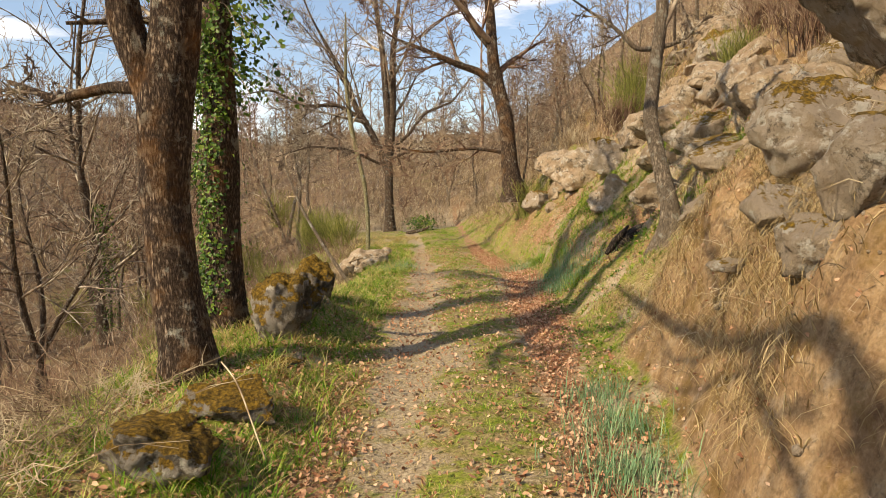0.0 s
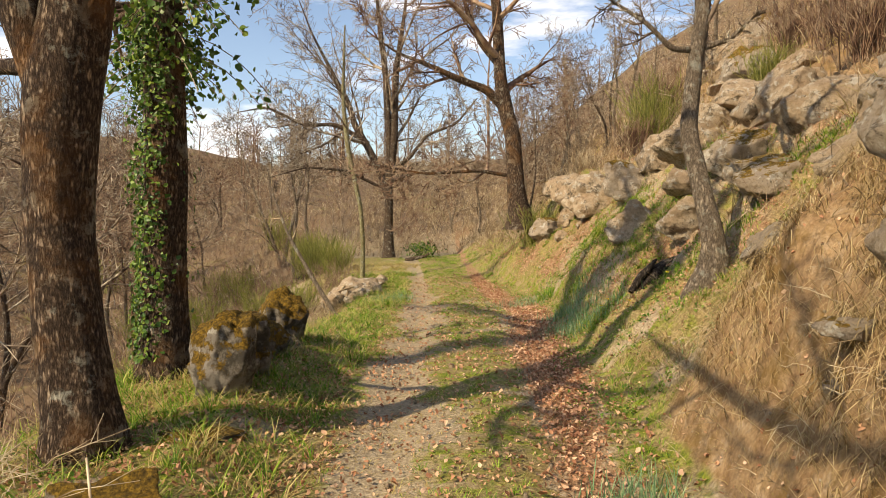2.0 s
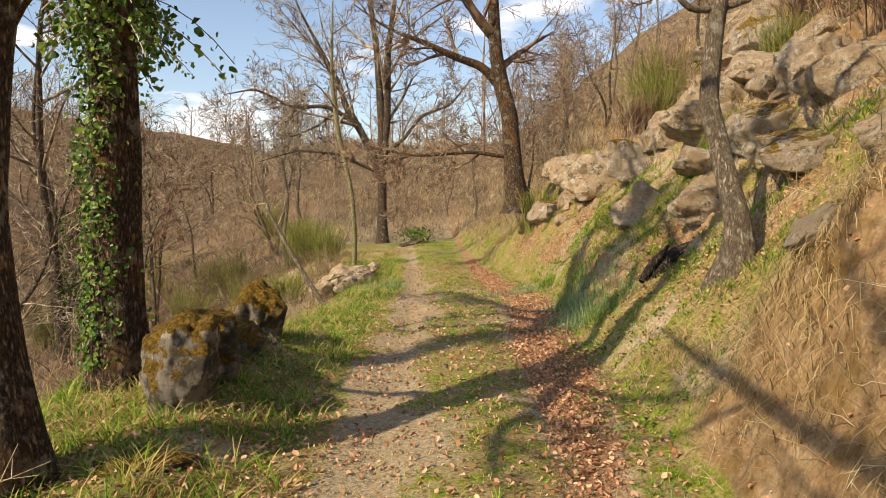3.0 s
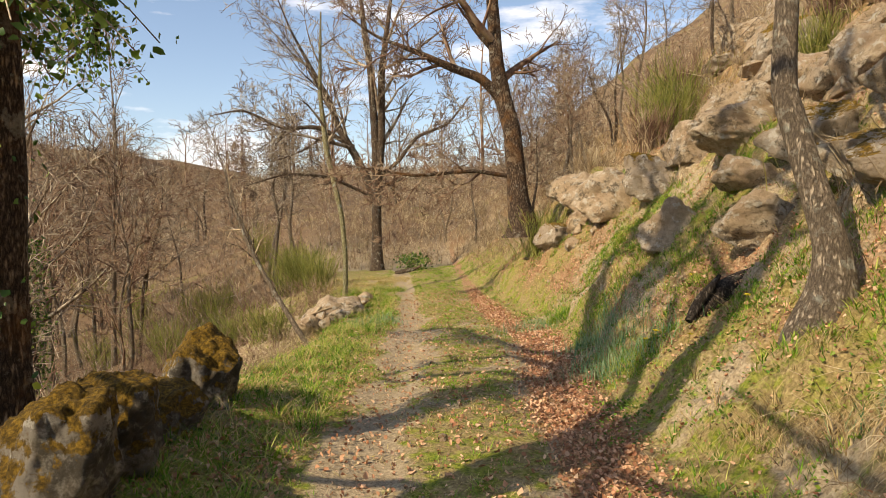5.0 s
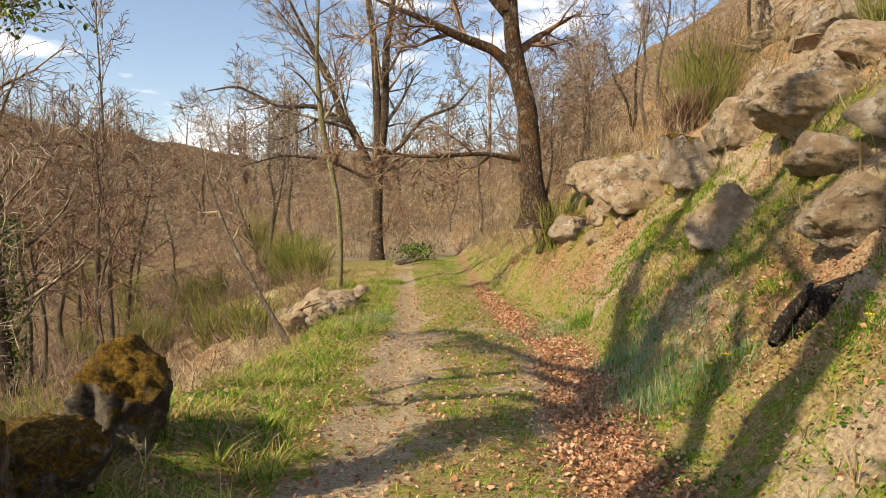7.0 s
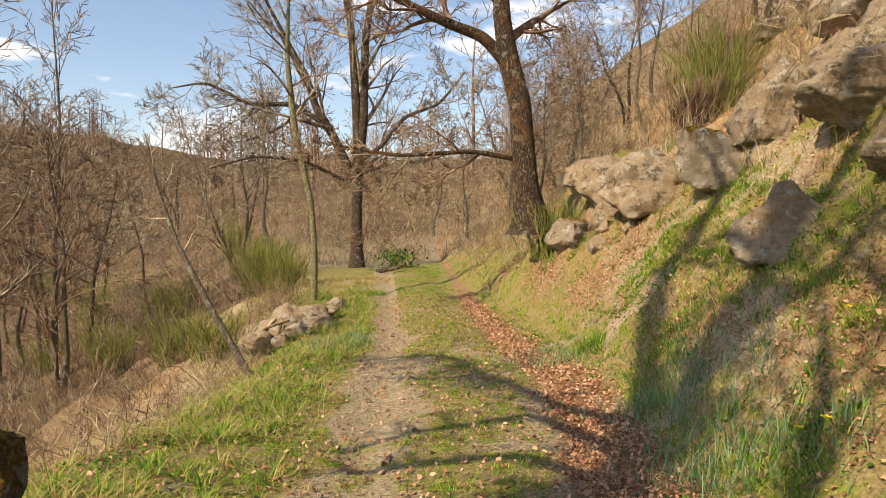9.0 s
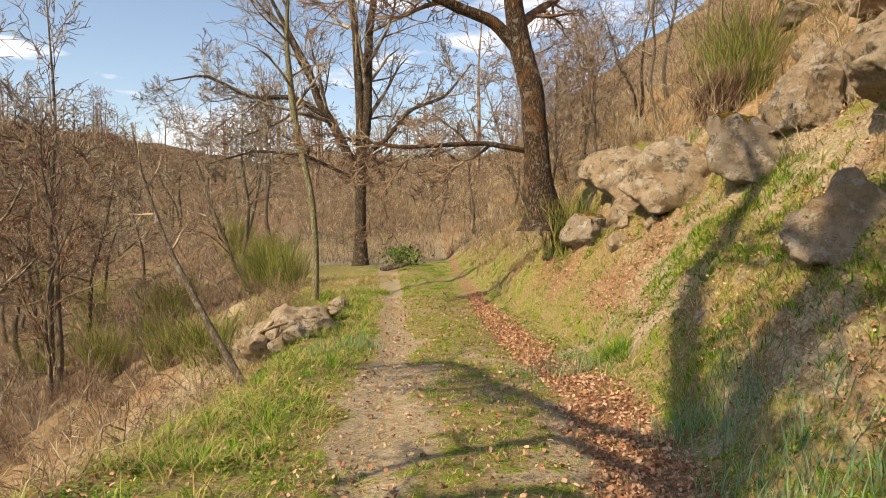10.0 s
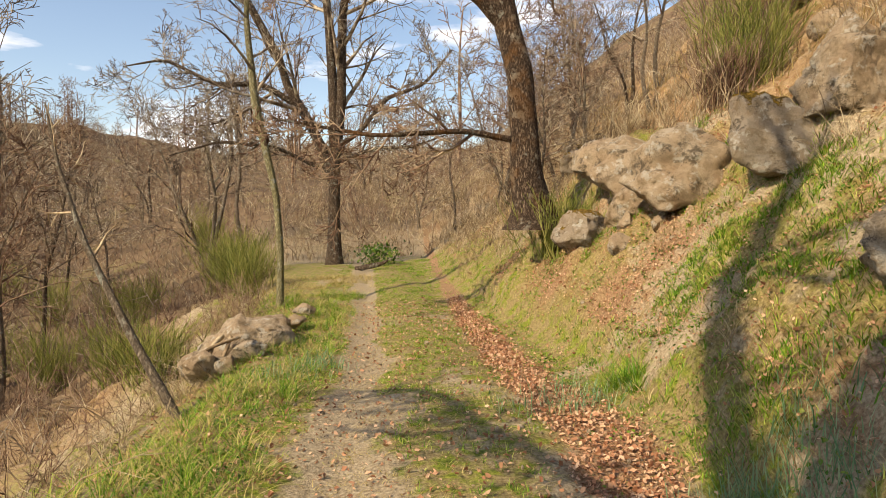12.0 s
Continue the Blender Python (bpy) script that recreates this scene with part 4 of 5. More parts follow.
roots("bare_roots", (-1.95, 15.8, -0.25), [[(-0.1, 0.1, 0.32, 0.03), (-0.2, -0.1, 0.2, 0.028), (-0.18, -0.2, 0.0, 0.022), (-0.3, -0.25, -0.3, 0.01)], [(0.0, 0.1, 0.3, 0.025), (0.0, -0.12, 0.18, 0.022), (-0.1, -0.2, -0.05, 0.018), (0.0, -0.3, -0.35, 0.01)], [(0.1, 0.1, 0.3, 0.02), (-0.08, -0.1, 0.26, 0.02), (-0.3, -0.15, 0.16, 0.016), (-0.45, -0.2, -0.1, 0.01)]], "pale bare roots hanging over a broken rock", M_TWIG_PALE)
roots("dead_stump", (2.62, 9.1, ground_at(2.62, 9.1)), [[(-0.3, -0.12, -0.14, 0.06), (-0.12, -0.02, 0.0, 0.1), (0.08, 0.04, 0.1, 0.11), (0.28, 0.1, 0.17, 0.1), (0.46, 0.12, 0.24, 0.06)], [(-0.4, -0.2, -0.16, 0.03), (-0.28, -0.12, 0.0, 0.05), (-0.14, -0.06, 0.12, 0.035), (-0.06, 0.0, 0.2, 0.015)]], "dark rotten stump lying on the grassy bank", bark_material("rotten_wood", (0.015, 0.011, 0.008), (0.06, 0.045, 0.034), (0.24, 0.2, 0.165), 0.35))
roots("bank_tree_roots", (2.5, 7.45, 0.72), [[(0, 0, 0.2, 0.07), (-0.16, -0.12, -0.02, 0.06), (-0.3, -0.3, -0.22, 0.045), (-0.42, -0.45, -0.36, 0.02)], [(0.05, 0, 0.2, 0.06), (0.05, -0.22, 0.02, 0.05), (0.0, -0.42, -0.1, 0.03)]], "grey surface roots gripping the soil bank", M_GREYBARK)


# ---- grass and leaves ----
rng = np.random.default_rng(77)


def turf_weight(x, y):
    z = zones(x, y)
    return np.clip(z["turf"] * 1.3 - 0.3 - 0.8 * z["bank"] - 0.4 * z["litter"], 0, 1) * np.clip(0.35 + 2.2 * (fbm(x * 2.6, y * 2.6, 3, 40) + 0.12), 0, 1)


def left_verge(x, y):
    return smooth01(-0.6, -0.95, x) * smooth01(left_edge(y) - 0.5, left_edge(y), x) * np.clip(0.55 + 2.2 * fbm(x * 2.2, y * 2.2, 3, 60), 0, 1)


x, y = pick(rng, 22000, -1.6, 3.2, 1.5, 28, turf_weight)
tufts("grass", rng, x, y, 14, 0.035, (0.02, 0.07), (0.003, 0.007), M_GRASS, "short green grass growing in patches on the track")
x, y = pick(rng, 15000, -0.9, 2.4, 1.5, 22, lambda a, b: np.clip(0.3 + 1.5 * fbm(a * 2, b * 2, 3, 81), 0, 0.8) * (a < bank_foot(b) + 0.2))
tufts("straw", rng, x, y, 9, 0.05, (0.02, 0.06), (0.003, 0.006), M_GRASS_DRY, "flattened straw on the track", 1.2)
x, y = pick(rng, 3600, -3.0, -0.5, 2.0, 21, left_verge)
tufts("verge_grass", rng, x, y, 16, 0.05, (0.06, 0.2), (0.004, 0.009), M_GRASS, "long green grass tufts on the valley verge", 0.6)
x, y = pick(rng, 4600, -4.0, -0.5, 2.0, 24, lambda a, b: left_verge(a, b) * np.interp(b, [2, 8, 10, 14, 20], [0.7, 0.7, 1.0, 1.0, 0.9]))
tufts("dry_grass", rng, x, y, 14, 0.06, (0.06, 0.22), (0.004, 0.008), M_GRASS_DRY, "straw-coloured dry grass tufts on the valley verge", 0.9)


x, y = pick(rng, 3600, -7.0, -1.6, 2.0, 24, lambda a, b: 0.6 * (a < left_edge(b)) * np.clip(0.4 + 3.0 * fbm(a * 0.8, b * 0.8, 3, 44), 0, 1))
tufts("slope_straw", rng, x, y, 14, 0.07, (0.06, 0.22), (0.004, 0.008), M_STRAW, "old straw tufts on the steep valley slope", 0.9)


# green grass on the bank past the crooked tree
def bank_green(a, b):
    hump = 0.3 * np.exp(-((a - 3.3) / 0.8) ** 2 - ((b - 12.4) / 1.7) ** 2)
    return smooth01(bank_foot(b) - 0.1, bank_foot(b) + 0.3, a) * smooth01(bank_foot(b) + 2.9, bank_foot(b) + 2.0, a) * np.clip(3.0 * (fbm(a * 1.5, b * 1.5, 3, 90) + hump - 0.02), 0, 1)


x, y = pick(rng, 15000, 1.3, 4.8, 6.3, 17.5, bank_green)
tufts("bank_grass", rng, x, y, 15, 0.05, (0.03, 0.11), (0.004, 0.009), M_GRASS, "fresh green grass tufts on the soil bank")
x, y = pick(rng, 3200, 1.2, 5.2, 2.0, 26, lambda a, b: smooth01(bank_foot(b) + 0.0, bank_foot(b) + 0.5, a) * np.clip(0.3 + 2.0 * fbm(a * 1.2, b * 1.2, 3, 97), 0, 1))
tufts("bank_straw", rng, x, y, 14, 0.06, (0.07, 0.22), (0.004, 0.008), M_STRAW, "dry straw tufts on the soil bank", 0.9)

# low leafy herbs over bank and verges
x, y = pick(rng, 90000, -2.4, 4.2, 2.2, 18, lambda a, b: np.clip(4.0 * fbm(a * 2.6, b * 2.6, 3, 120) + 0.1, 0, 1) * np.where(a > 0, smooth01(bank_foot(b) - 0.55, bank_foot(b) - 0.2, a) * smooth01(bank_foot(b) + 2.2, bank_foot(b) + 1.2, a) * np.where(b < 6.2, 0.15 * (a < bank_foot(b) + 0.1), 1.0), smooth01(-0.65, -0.9, a) * smooth01(left_edge(b) - 0.2, left_edge(b) + 0.3, a)))
P = np.stack([x, y, height(x, y) + rng.uniform(0.005, 0.05, len(x))], 1)
V, Q, T = leaf_arrays(rng, P, rng.uniform(0.008, 0.02, len(x)))
tagged(mesh_object("herbs", array_mesh("herbs", V, Q, T), M_HERB), "small green herb leaves covering bank and verges", "herbs", "", "stuff")

# narrow blue-green blades in clumps
def blue_clumps():
    r = np.random.default_rng(31)
    cx, cy = [], []
    for px, py, spread, n in ((0.98, 3.5, 0.16, 420), (1.1, 4.15, 0.14, 320), (1.15, 4.8, 0.14, 220), (1.75, 9.6, 0.22, 300), (1.95, 10.0, 0.22, 260), (2.05, 9.2, 0.15, 120), (1.75, 10.9, 0.16, 200), (1.5, 13.2, 0.25, 260), (-1.1, 14.5, 0.18, 90), (2.3, 6.2, 0.2, 160), (2.9, 5.9, 0.2, 160), (1.98, 10.6, 0.12, 160), (2.02, 11.0, 0.12, 160), (-0.8, 14.9, 0.16, 160)):
        cx.append(px + r.normal(size=n) * spread)
        cy.append(py + r.normal(size=n) * spread)
    cx, cy = np.concatenate(cx), np.concatenate(cy)
    n = len(cx)
    stuff_blades("iris_blades", r, cx, cy, r.uniform(0.07, 0.23, n), r.uniform(0.004, 0.009, n), r.uniform(0.05, 0.45, n), M_GRASS_BLUE, "narrow blue-green blades in clumps on the verge", "grass", 0.25)


blue_clumps()

for px, py in ((1.96, 13.07), (-1.3, 3.36), (1.9, 13.3)):
    tufts("grass_clump", rng, px + rng.normal(size=14) * 0.07, py + rng.normal(size=14) * 0.07, 16, 0.05, (0.1, 0.24), (0.004, 0.008), M_GRASS, "bright fresh grass clump beside the leaves")


def wild_flower(x, y, h, seed):
    """A small yellow spring flower on a thin stem."""
    g = np.random.default_rng(seed)
    root = thing("wild_flower", on_ground(x, y), "small yellow spring flower on a green stem", "flower", "spring flowers")
    q = np.array([[(0, 0, -0.02), (0.005, 0, h * 0.5), (0.015, -0.01, h)]])
    V, Q = tube_arrays(q, np.array([[0.003, 0.0025, 0.002]]), 5)
    mesh_object("stem", array_mesh("stem", V, Q), M_GRASS, root)
    a = np.arange(6) * np.pi / 3 + g.uniform(0, 1)
    d = np.stack([np.cos(a), np.sin(a), np.full(6, 0.35)], 1)
    P = np.array([0.015, -0.01, h]) + d * 0.016
    V, Q, T = leaf_arrays(g, P, np.full(6, 0.016), np.stack([-np.cos(a) * 0.5, -np.sin(a) * 0.5, np.ones(6)], 1), 0.1)
    mesh_object("petals", array_mesh("petals", V, Q, T), M_PETAL, root)


M_PETAL = blade_material("yellow_petal", [(0.1, (0.75, 0.55, 0.02)), (0.9, (0.85, 0.68, 0.05))], 0.25)
for k, (px, py) in enumerate(((2.41, 8.3), (1.95, 9.24), (2.0, 9.1), (2.1, 8.6), (2.6, 9.9))):
    wild_flower(px, py, 0.13 + 0.02 * (k % 3), k)

# dry grass that hangs over the soil face and tufts on the hillside
x, y = pick(rng, 42000, 1.2, 4.0, 1.6, 7.2, lambda a, b: smooth01(bank_foot(b) + 0.1, bank_foot(b) + 0.35, a) * np.clip(5.0 * (fbm(a * 2.4, b * 2.4, 3, 15) + 0.05), 0, 1))
n = len(x)
stuff_blades("hanging_grass", rng, x, y, rng.uniform(0.1, 0.4, n), rng.uniform(0.003, 0.006, n), rng.uniform(0.2, 0.7, n), M_STRAW, "long dry grass hanging over the soil bank", "grass", 0.1, rng.normal(np.pi * 1.08, 0.95, n), 1.1)
x, y = pick(rng, 60000, 2.2, 13, 5, 34, lambda a, b: smooth01(bank_foot(b) + 1.3, bank_foot(b) + 2.6, a) * np.clip(2.6 * fbm(a * 0.9, b * 0.9, 3, 33), 0, 1))
n = len(x)
stuff_blades("hill_grass", rng, x, y, rng.uniform(0.12, 0.5, n), rng.uniform(0.006, 0.014, n), rng.uniform(0.1, 0.8, n), M_GRASS_DRY, "dry yellow grass tufts on the rocky hillside", "grass", 0.8)

# fallen leaves
x, y = pick(rng, 260000, -2.4, 4.8, 1.5, 20, lambda a, b: np.clip(zones(a, b)["litter"] * 1.3 - 0.25, np.interp(b, [8, 12], [0.12, 0.07]) + 0.22 * (a < -0.75) * (b < 8), 1) * np.where((a > bank_foot(b) + 0.12) & (b < 6.5), 0.5, 1.0))
P = np.stack([x, y, height(x, y) + rng.uniform(0.004, 0.035, len(x))], 1)
V, Q, T = leaf_arrays(rng, P, rng.uniform(0.008, 0.026, len(x)) * np.where(rng.uniform(0, 1, len(x)) < 0.1, 1.3, 1.0) * np.where(x > bank_foot(y), 0.8, 1.0))
tagged(mesh_object("leaf_litter", array_mesh("leaf_litter", V, Q, T), M_LEAF_DEAD), "curled brown oak leaves fallen on the track", "leaves", "", "stuff")

# pebbles and clods
x, y = pick(rng, 5200, -2.2, 3.0, 1.5, 18, lambda a, b: 0.25 + 0.6 * (np.exp(-((a - rut_left(b)) / 0.3) ** 2) + np.exp(-((a - rut_right(b)) / 0.3) ** 2)) + 0.3 * (a > bank_foot(b)))
bm = bmesh.new()
bmesh.ops.create_icosphere(bm, subdivisions=1, radius=1.0)
PV = np.array([v.co[:] for v in bm.verts])
PT = np.array([[v.index for v in f.verts] for f in bm.faces])
bm.free()
n = len(x)
sz = rng.uniform(0.006, 0.014, n) * np.where(rng.uniform(0, 1, n) < 0.12, 2.4, 1.0)
W = PV[None] * (sz[:, None, None] * rng.uniform(0.5, 1.1, (n, 1, 3))) * (1 + rng.normal(size=(n, len(PV), 1)) * 0.12)
W = W + np.stack([x, y, height(x, y) + sz * 0.2], 1)[:, None, :]
tagged(mesh_object("pebbles", array_mesh("pebbles", W.reshape(-1, 3), None, (PT[None] + (np.arange(n) * len(PV))[:, None, None]).reshape(-1, 3)), M_ROCK), "small pebbles and clods strewn over the track", "pebbles", "", "stuff")


# ---- brush and bushes ----
def brush_arrays(r, cx, cy, stems, tall, spread, rad, droop=0.5, points=5, cz=None):
    """Clumps of thin arching stems."""
    n = len(cx) * stems
    bx = np.repeat(cx, stems) + r.normal(size=n) * 0.12
    by = np.repeat(cy, stems) + r.normal(size=n) * 0.12
    bz = height(bx, by) - 0.03 if cz is None else np.full(n, cz)
    a = r.uniform(0, 2 * np.pi, n)
    out = np.stack([np.cos(a), np.sin(a), np.zeros(n)], 1) * (r.uniform(0.1, 1.0, n) * spread)[:, None]
    L = np.repeat(tall, stems) * r.uniform(0.4, 1.1, n)
    B = np.stack([bx, by, bz], 1)
    pts = []
    for f in np.linspace(0, 1, points):
        p = B + out * (L * f)[:, None] + np.array([0, 0, 1.0]) * (L * (f - droop * f * f * 0.7))[:, None]
        pts.append(p + r.normal(size=p.shape) * (0.035 * L * (f > 0))[:, None])
    P = np.stack(pts, 1)
    R = rad * np.linspace(1, 0.4, points)[None, :] * r.uniform(0.6, 1.3, (n, 1))
    return P, R


def brush_stuff(name, r, cx, cy, stems, tall, spread, rad, material, label, droop=0.5, twigs=0):
    P, R = brush_arrays(r, cx, cy, stems, tall, spread, rad, droop, 4)
    chunks = [tube_arrays(P, R, 3)]
    if twigs:
        C, Rc = sprout(r, P, R, twigs, 0.25, 0.45, 2, rmin=rad * 0.4, wiggle=0.3)
        chunks.append(tube_arrays(C, Rc, 3))
    V, Q = joined(chunks)
    return tagged(mesh_object(name, array_mesh(name, V, Q), material), label, "undergrowth", "", "stuff")


def valley_side(a, b):
    return (a < left_edge(b) - 0.35) * np.clip(0.6 + 1.6 * fbm(a * 0.25, b * 0.25, 3, 50), 0, 1)


r = np.random.default_rng(18)
x, y = pick(r, 1000, -9, -2.4, 3, 30, valley_side)
brush_stuff("undergrowth", r, x, y, 7, r.uniform(0.4, 1.3, len(x)), 0.9, 0.006, M_TWIG_RED, "tangled dry brush on the valley slope", 0.55, 3)
x, y = pick(r, 1250, -40, -6, 8, 62, valley_side)
brush_stuff("undergrowth", r, x, y, 5, r.uniform(0.7, 2.4, len(x)), 0.6, 0.012, M_TWIG_RED, "leafless reddish thicket across the valley", 0.35, 2)
x, y = pick(r, 800, -40, -5, 8, 62, valley_side)
brush_stuff("undergrowth", r, x, y, 6, r.uniform(0.6, 1.8, len(x)), 0.7, 0.012, M_TWIG, "grey dry thicket across the valley", 0.4, 2)
x, y = pick(r, 1300, 1.6, 14, 14, 46, lambda a, b: (a > bank_foot(b) + np.interp(b, [14, 18, 24], [2.6, 1.6, 0.7])) * np.clip(0.5 + 2 * fbm(a * 0.4, b * 0.4, 3, 52), 0, 1))
brush_stuff("undergrowth", r, x, y, 6, r.uniform(0.4, 1.5, len(x)), 0.5, 0.008, M_TWIG_PALE, "dry shrubs and bracken on the hillside", 0.3, 2)
x, y = pick(r, 620, 0.7, 5.5, 17.5, 33, lambda a, b: (a > bank_foot(b) + np.interp(b, [17, 20, 26], [1.9, 1.0, 0.3])) * 0.95)
brush_stuff("undergrowth", r, x, y, 8, r.uniform(0.3, 0.95, len(x)), 0.6, 0.006, M_TWIG_PALE, "dry bracken and straw shrubs on the upper bank", 0.45, 2)
x, y = pick(r, 300, 2.6, 7.5, 5.5, 18, lambda a, b: (a > bank_foot(b) + 1.5) * 0.9)
brush_stuff("undergrowth", r, x, y, 7, r.uniform(0.2, 0.75, len(x)), 0.7, 0.0045, M_TWIG_PALE, "dry weeds growing between the boulders", 0.5, 2)
x, y = pick(r, 520, -6, 6, 28, 60, lambda a, b: np.full(len(a), 0.9))
brush_stuff("undergrowth", r, x, y, 7, r.uniform(0.5, 1.4, len(x)), 0.6, 0.009, M_TWIG_PALE, "bracken and dry shrubs beyond the crest", 0.4, 2)
x, y = pick(r, 170, -3.3, -2.0, 2.3, 5.1, lambda a, b: np.full(len(a), 0.9))
brush_stuff("brambles", r, x, y, 5, r.uniform(0.3, 0.75, len(x)), 1.2, 0.0045, M_TWIG_PALE, "dry arching bramble stems beside the old oak", 0.75, 2)
x, y = pick(r, 160, -3.2, -1.9, 9.0, 22, lambda a, b: a < left_edge(b) + 0.3)
brush_stuff("brambles", r, x, y, 5, r.uniform(0.3, 0.8, len(x)), 1.0, 0.0045, M_TWIG_PALE, "dry bramble stems along the valley edge", 0.7, 2)


x, y = pick(r, 260, 1.3, 2.9, 2.0, 6.8, lambda a, b: (a > bank_foot(b) + 0.15) * 0.9)
brush_stuff("bank_twigs", r, x, y, 4, r.uniform(0.15, 0.45, len(x)), 1.3, 0.003, M_TWIG_PALE, "thin dry stems and rootlets on the soil bank", 1.3, 2)


def broom(place, h, seed, stems=150, name="broom_bush", mat=None, label="green broom bush with thin upright stems"):
    g = np.random.default_rng(seed)
    root = thing(name, place, label, "bush", "broom bushes")
    P, R = brush_arrays(g, np.zeros(8), np.zeros(8), stems // 8, np.full(8, h), 0.62, 0.006 + 0.002 * h, 0.18, 5, -0.08)
    P[..., :2] += (g.normal(size=(len(P), 1, 2)) * 0.1 * h)
    C, Rc = sprout(g, P, R, 4, 0.3, 0.4, 3, angle=(12, 30), up=0.2, rmin=0.004)
    V, Q = joined([tube_arrays(P, R, 3), tube_arrays(C, Rc, 3)])
    mesh_object("brushwood", array_mesh("brushwood", V, Q), mat or M_BROOM, root)
    return root


for k, (px, py, h) in enumerate(((4.9, 17.2, 1.5), (5.3, 18.1, 1.6), (2.25, 17.3, 1.0), (-4.2, 25.5, 1.7), (-5.2, 27.5, 1.9), (-3.3, 22.5, 1.3), (-5.0, 20.0, 1.4), (-8.5, 30.0, 2.0), (-10.5, 33.0, 2.0), (-3.3, 17.0, 0.9), (6.1, 13.8, 0.9), (-12, 28, 2.0), (-7.5, 22.5, 1.5), (-6.3, 33.0, 2.0), (-14.5, 36.0, 2.2), (-17, 31, 2.2), (-9.5, 40, 2.2), (-20, 42, 2.4), (-6.5, 15.5, 1.2))):
    broom(on_ground(px, py), h, 300 + k)
for k, (px, py, h) in enumerate(((5.7, 18.6, 1.6), (4.5, 17.0, 1.0), (6.6, 12.4, 1.5), (5.4, 9.8, 1.2), (7.4, 15.5, 1.4), (6.0, 19.8, 1.4))):
    broom(on_ground(px, py), h, 330 + k, 150, "dry_bush", M_TWIG_RED, "brown leafless bush of upright stems on the hillside")


def leafy_shrub(place, w, seed):
    g = np.random.default_rng(seed)
    root = thing("evergreen_shrub", place, "low dark evergreen shrub beside the path on the crest", "bush")
    P = g.normal(size=(420, 3)) * np.array([w, w, w * 0.6]) * 0.5 + np.array([0, 0, w * 0.5])
    P[:, 2] = np.abs(P[:, 2])
    V, Q, T = leaf_arrays(g, P, g.uniform(0.03, 0.07, len(P)), g.normal(size=P.shape) + np.array([0, 0, 0.5]))
    mesh_object("foliage", array_mesh("foliage", V, Q, T), M_IVY, root)
    Pt, Rt = brush_arrays(g, np.zeros(1), np.zeros(1), 24, np.full(1, w), 0.5, 0.008, 0.3, 4, -0.05)
    V, Q = tube_arrays(Pt, Rt, 3)
    mesh_object("brushwood", array_mesh("brushwood", V, Q), M_TWIG, root)


leafy_shrub(on_ground(-0.7, 26.4), 0.55, 3)
roots("fallen_log", on_ground(-0.9, 25.2, 0.1), [[(-0.35, 0.2, -0.05, 0.07), (0.0, 0.0, 0.03, 0.08), (0.35, -0.1, 0.1, 0.05), (0.5, -0.1, 0.2, 0.02)]], "dark fallen log at the top of the path", M_BROWNBARK)
roots("dead_stick", (-1.35, 3.6, 0.38), [[(0.0, 0.45, 0.12, 0.005), (0.2, 0.1, 0.1, 0.005), (0.45, -0.3, -0.2, 0.004)]], "thin bare stick lying across a mossy stone", M_TWIG_PALE)


# ---- woods ----
def wood_tree(seed, h, r, place, label, twig, bark, group, stems=1, plan=MIDDLE, rmin=0.008, name="bare_tree"):
    g = np.random.default_rng(seed)
    out = []
    for s in range(stems):
        p = np.zeros(2) + g.normal(size=2) * 0.06 * s
        lean = g.normal(size=2) * (0.05 + 0.12 * s) * h / 7
        hh, rr = h * (1 - 0.15 * s), r * (1 - 0.2 * s)
        pts = [(p[0], p[1], 0 if s == 0 else -0.15, rr)]
        for k in range(1, 8):
            p = p + lean + g.normal(size=2) * 0.2 * h / 7
            pts.append((p[0], p[1], hh * k / 7, rr * (1 - 0.125 * k)))
        out.append(pts)
    return tree(name, place, label, out, plan, seed, bark, twig, group, sides=7, rings=16, rmin=rmin, rough=0.06)


WOODS = "bare trees of the wooded valley"
LABEL = "leafless crooked young tree on the wooded slope"
kinds = []
for k, (px, py) in enumerate(((-6.6, 10.8), (-9.0, 23.0), (-6.2, 30.0), (-10.5, 17.0), (-13.0, 26.0), (-8.2, 36.0))):
    kinds.append(wood_tree(200 + k, 6.2 + 0.5 * k, 0.075 + 0.008 * k, on_ground(px, py), LABEL, (M_TWIG, M_TWIG_RED, M_TWIG)[k % 3], M_GREYBARK if k % 3 else M_BROWNBARK, WOODS, 1 + k % 2))
g = np.random.default_rng(5)
placed = []
while len(placed) < 60:
    if len(placed) < 32:
        px, py = g.uniform(-38, -9.5), g.uniform(14, 62)
    elif len(placed) < 50:
        px, py = g.uniform(2.6, 9), g.uniform(19.5, 34)
    elif len(placed) < 55:
        px, py = g.uniform(5.5, 13), g.uniform(8, 22)
    else:
        px, py = g.uniform(-7, 4), g.uniform(33, 55)
    if any((px - a) ** 2 + (py - b) ** 2 < 1.8 for a, b in placed):
        continue
    placed.append((px, py))
    s = g.uniform(0.75, 1.2) if px < 0 else g.uniform(0.5, 0.8)
    ob = copy_thing(kinds[len(placed) % 6], pose(px, py, ground_at(px, py), 0, 0, g.uniform(0, 360)))
    ob.scale = (s, s, s)

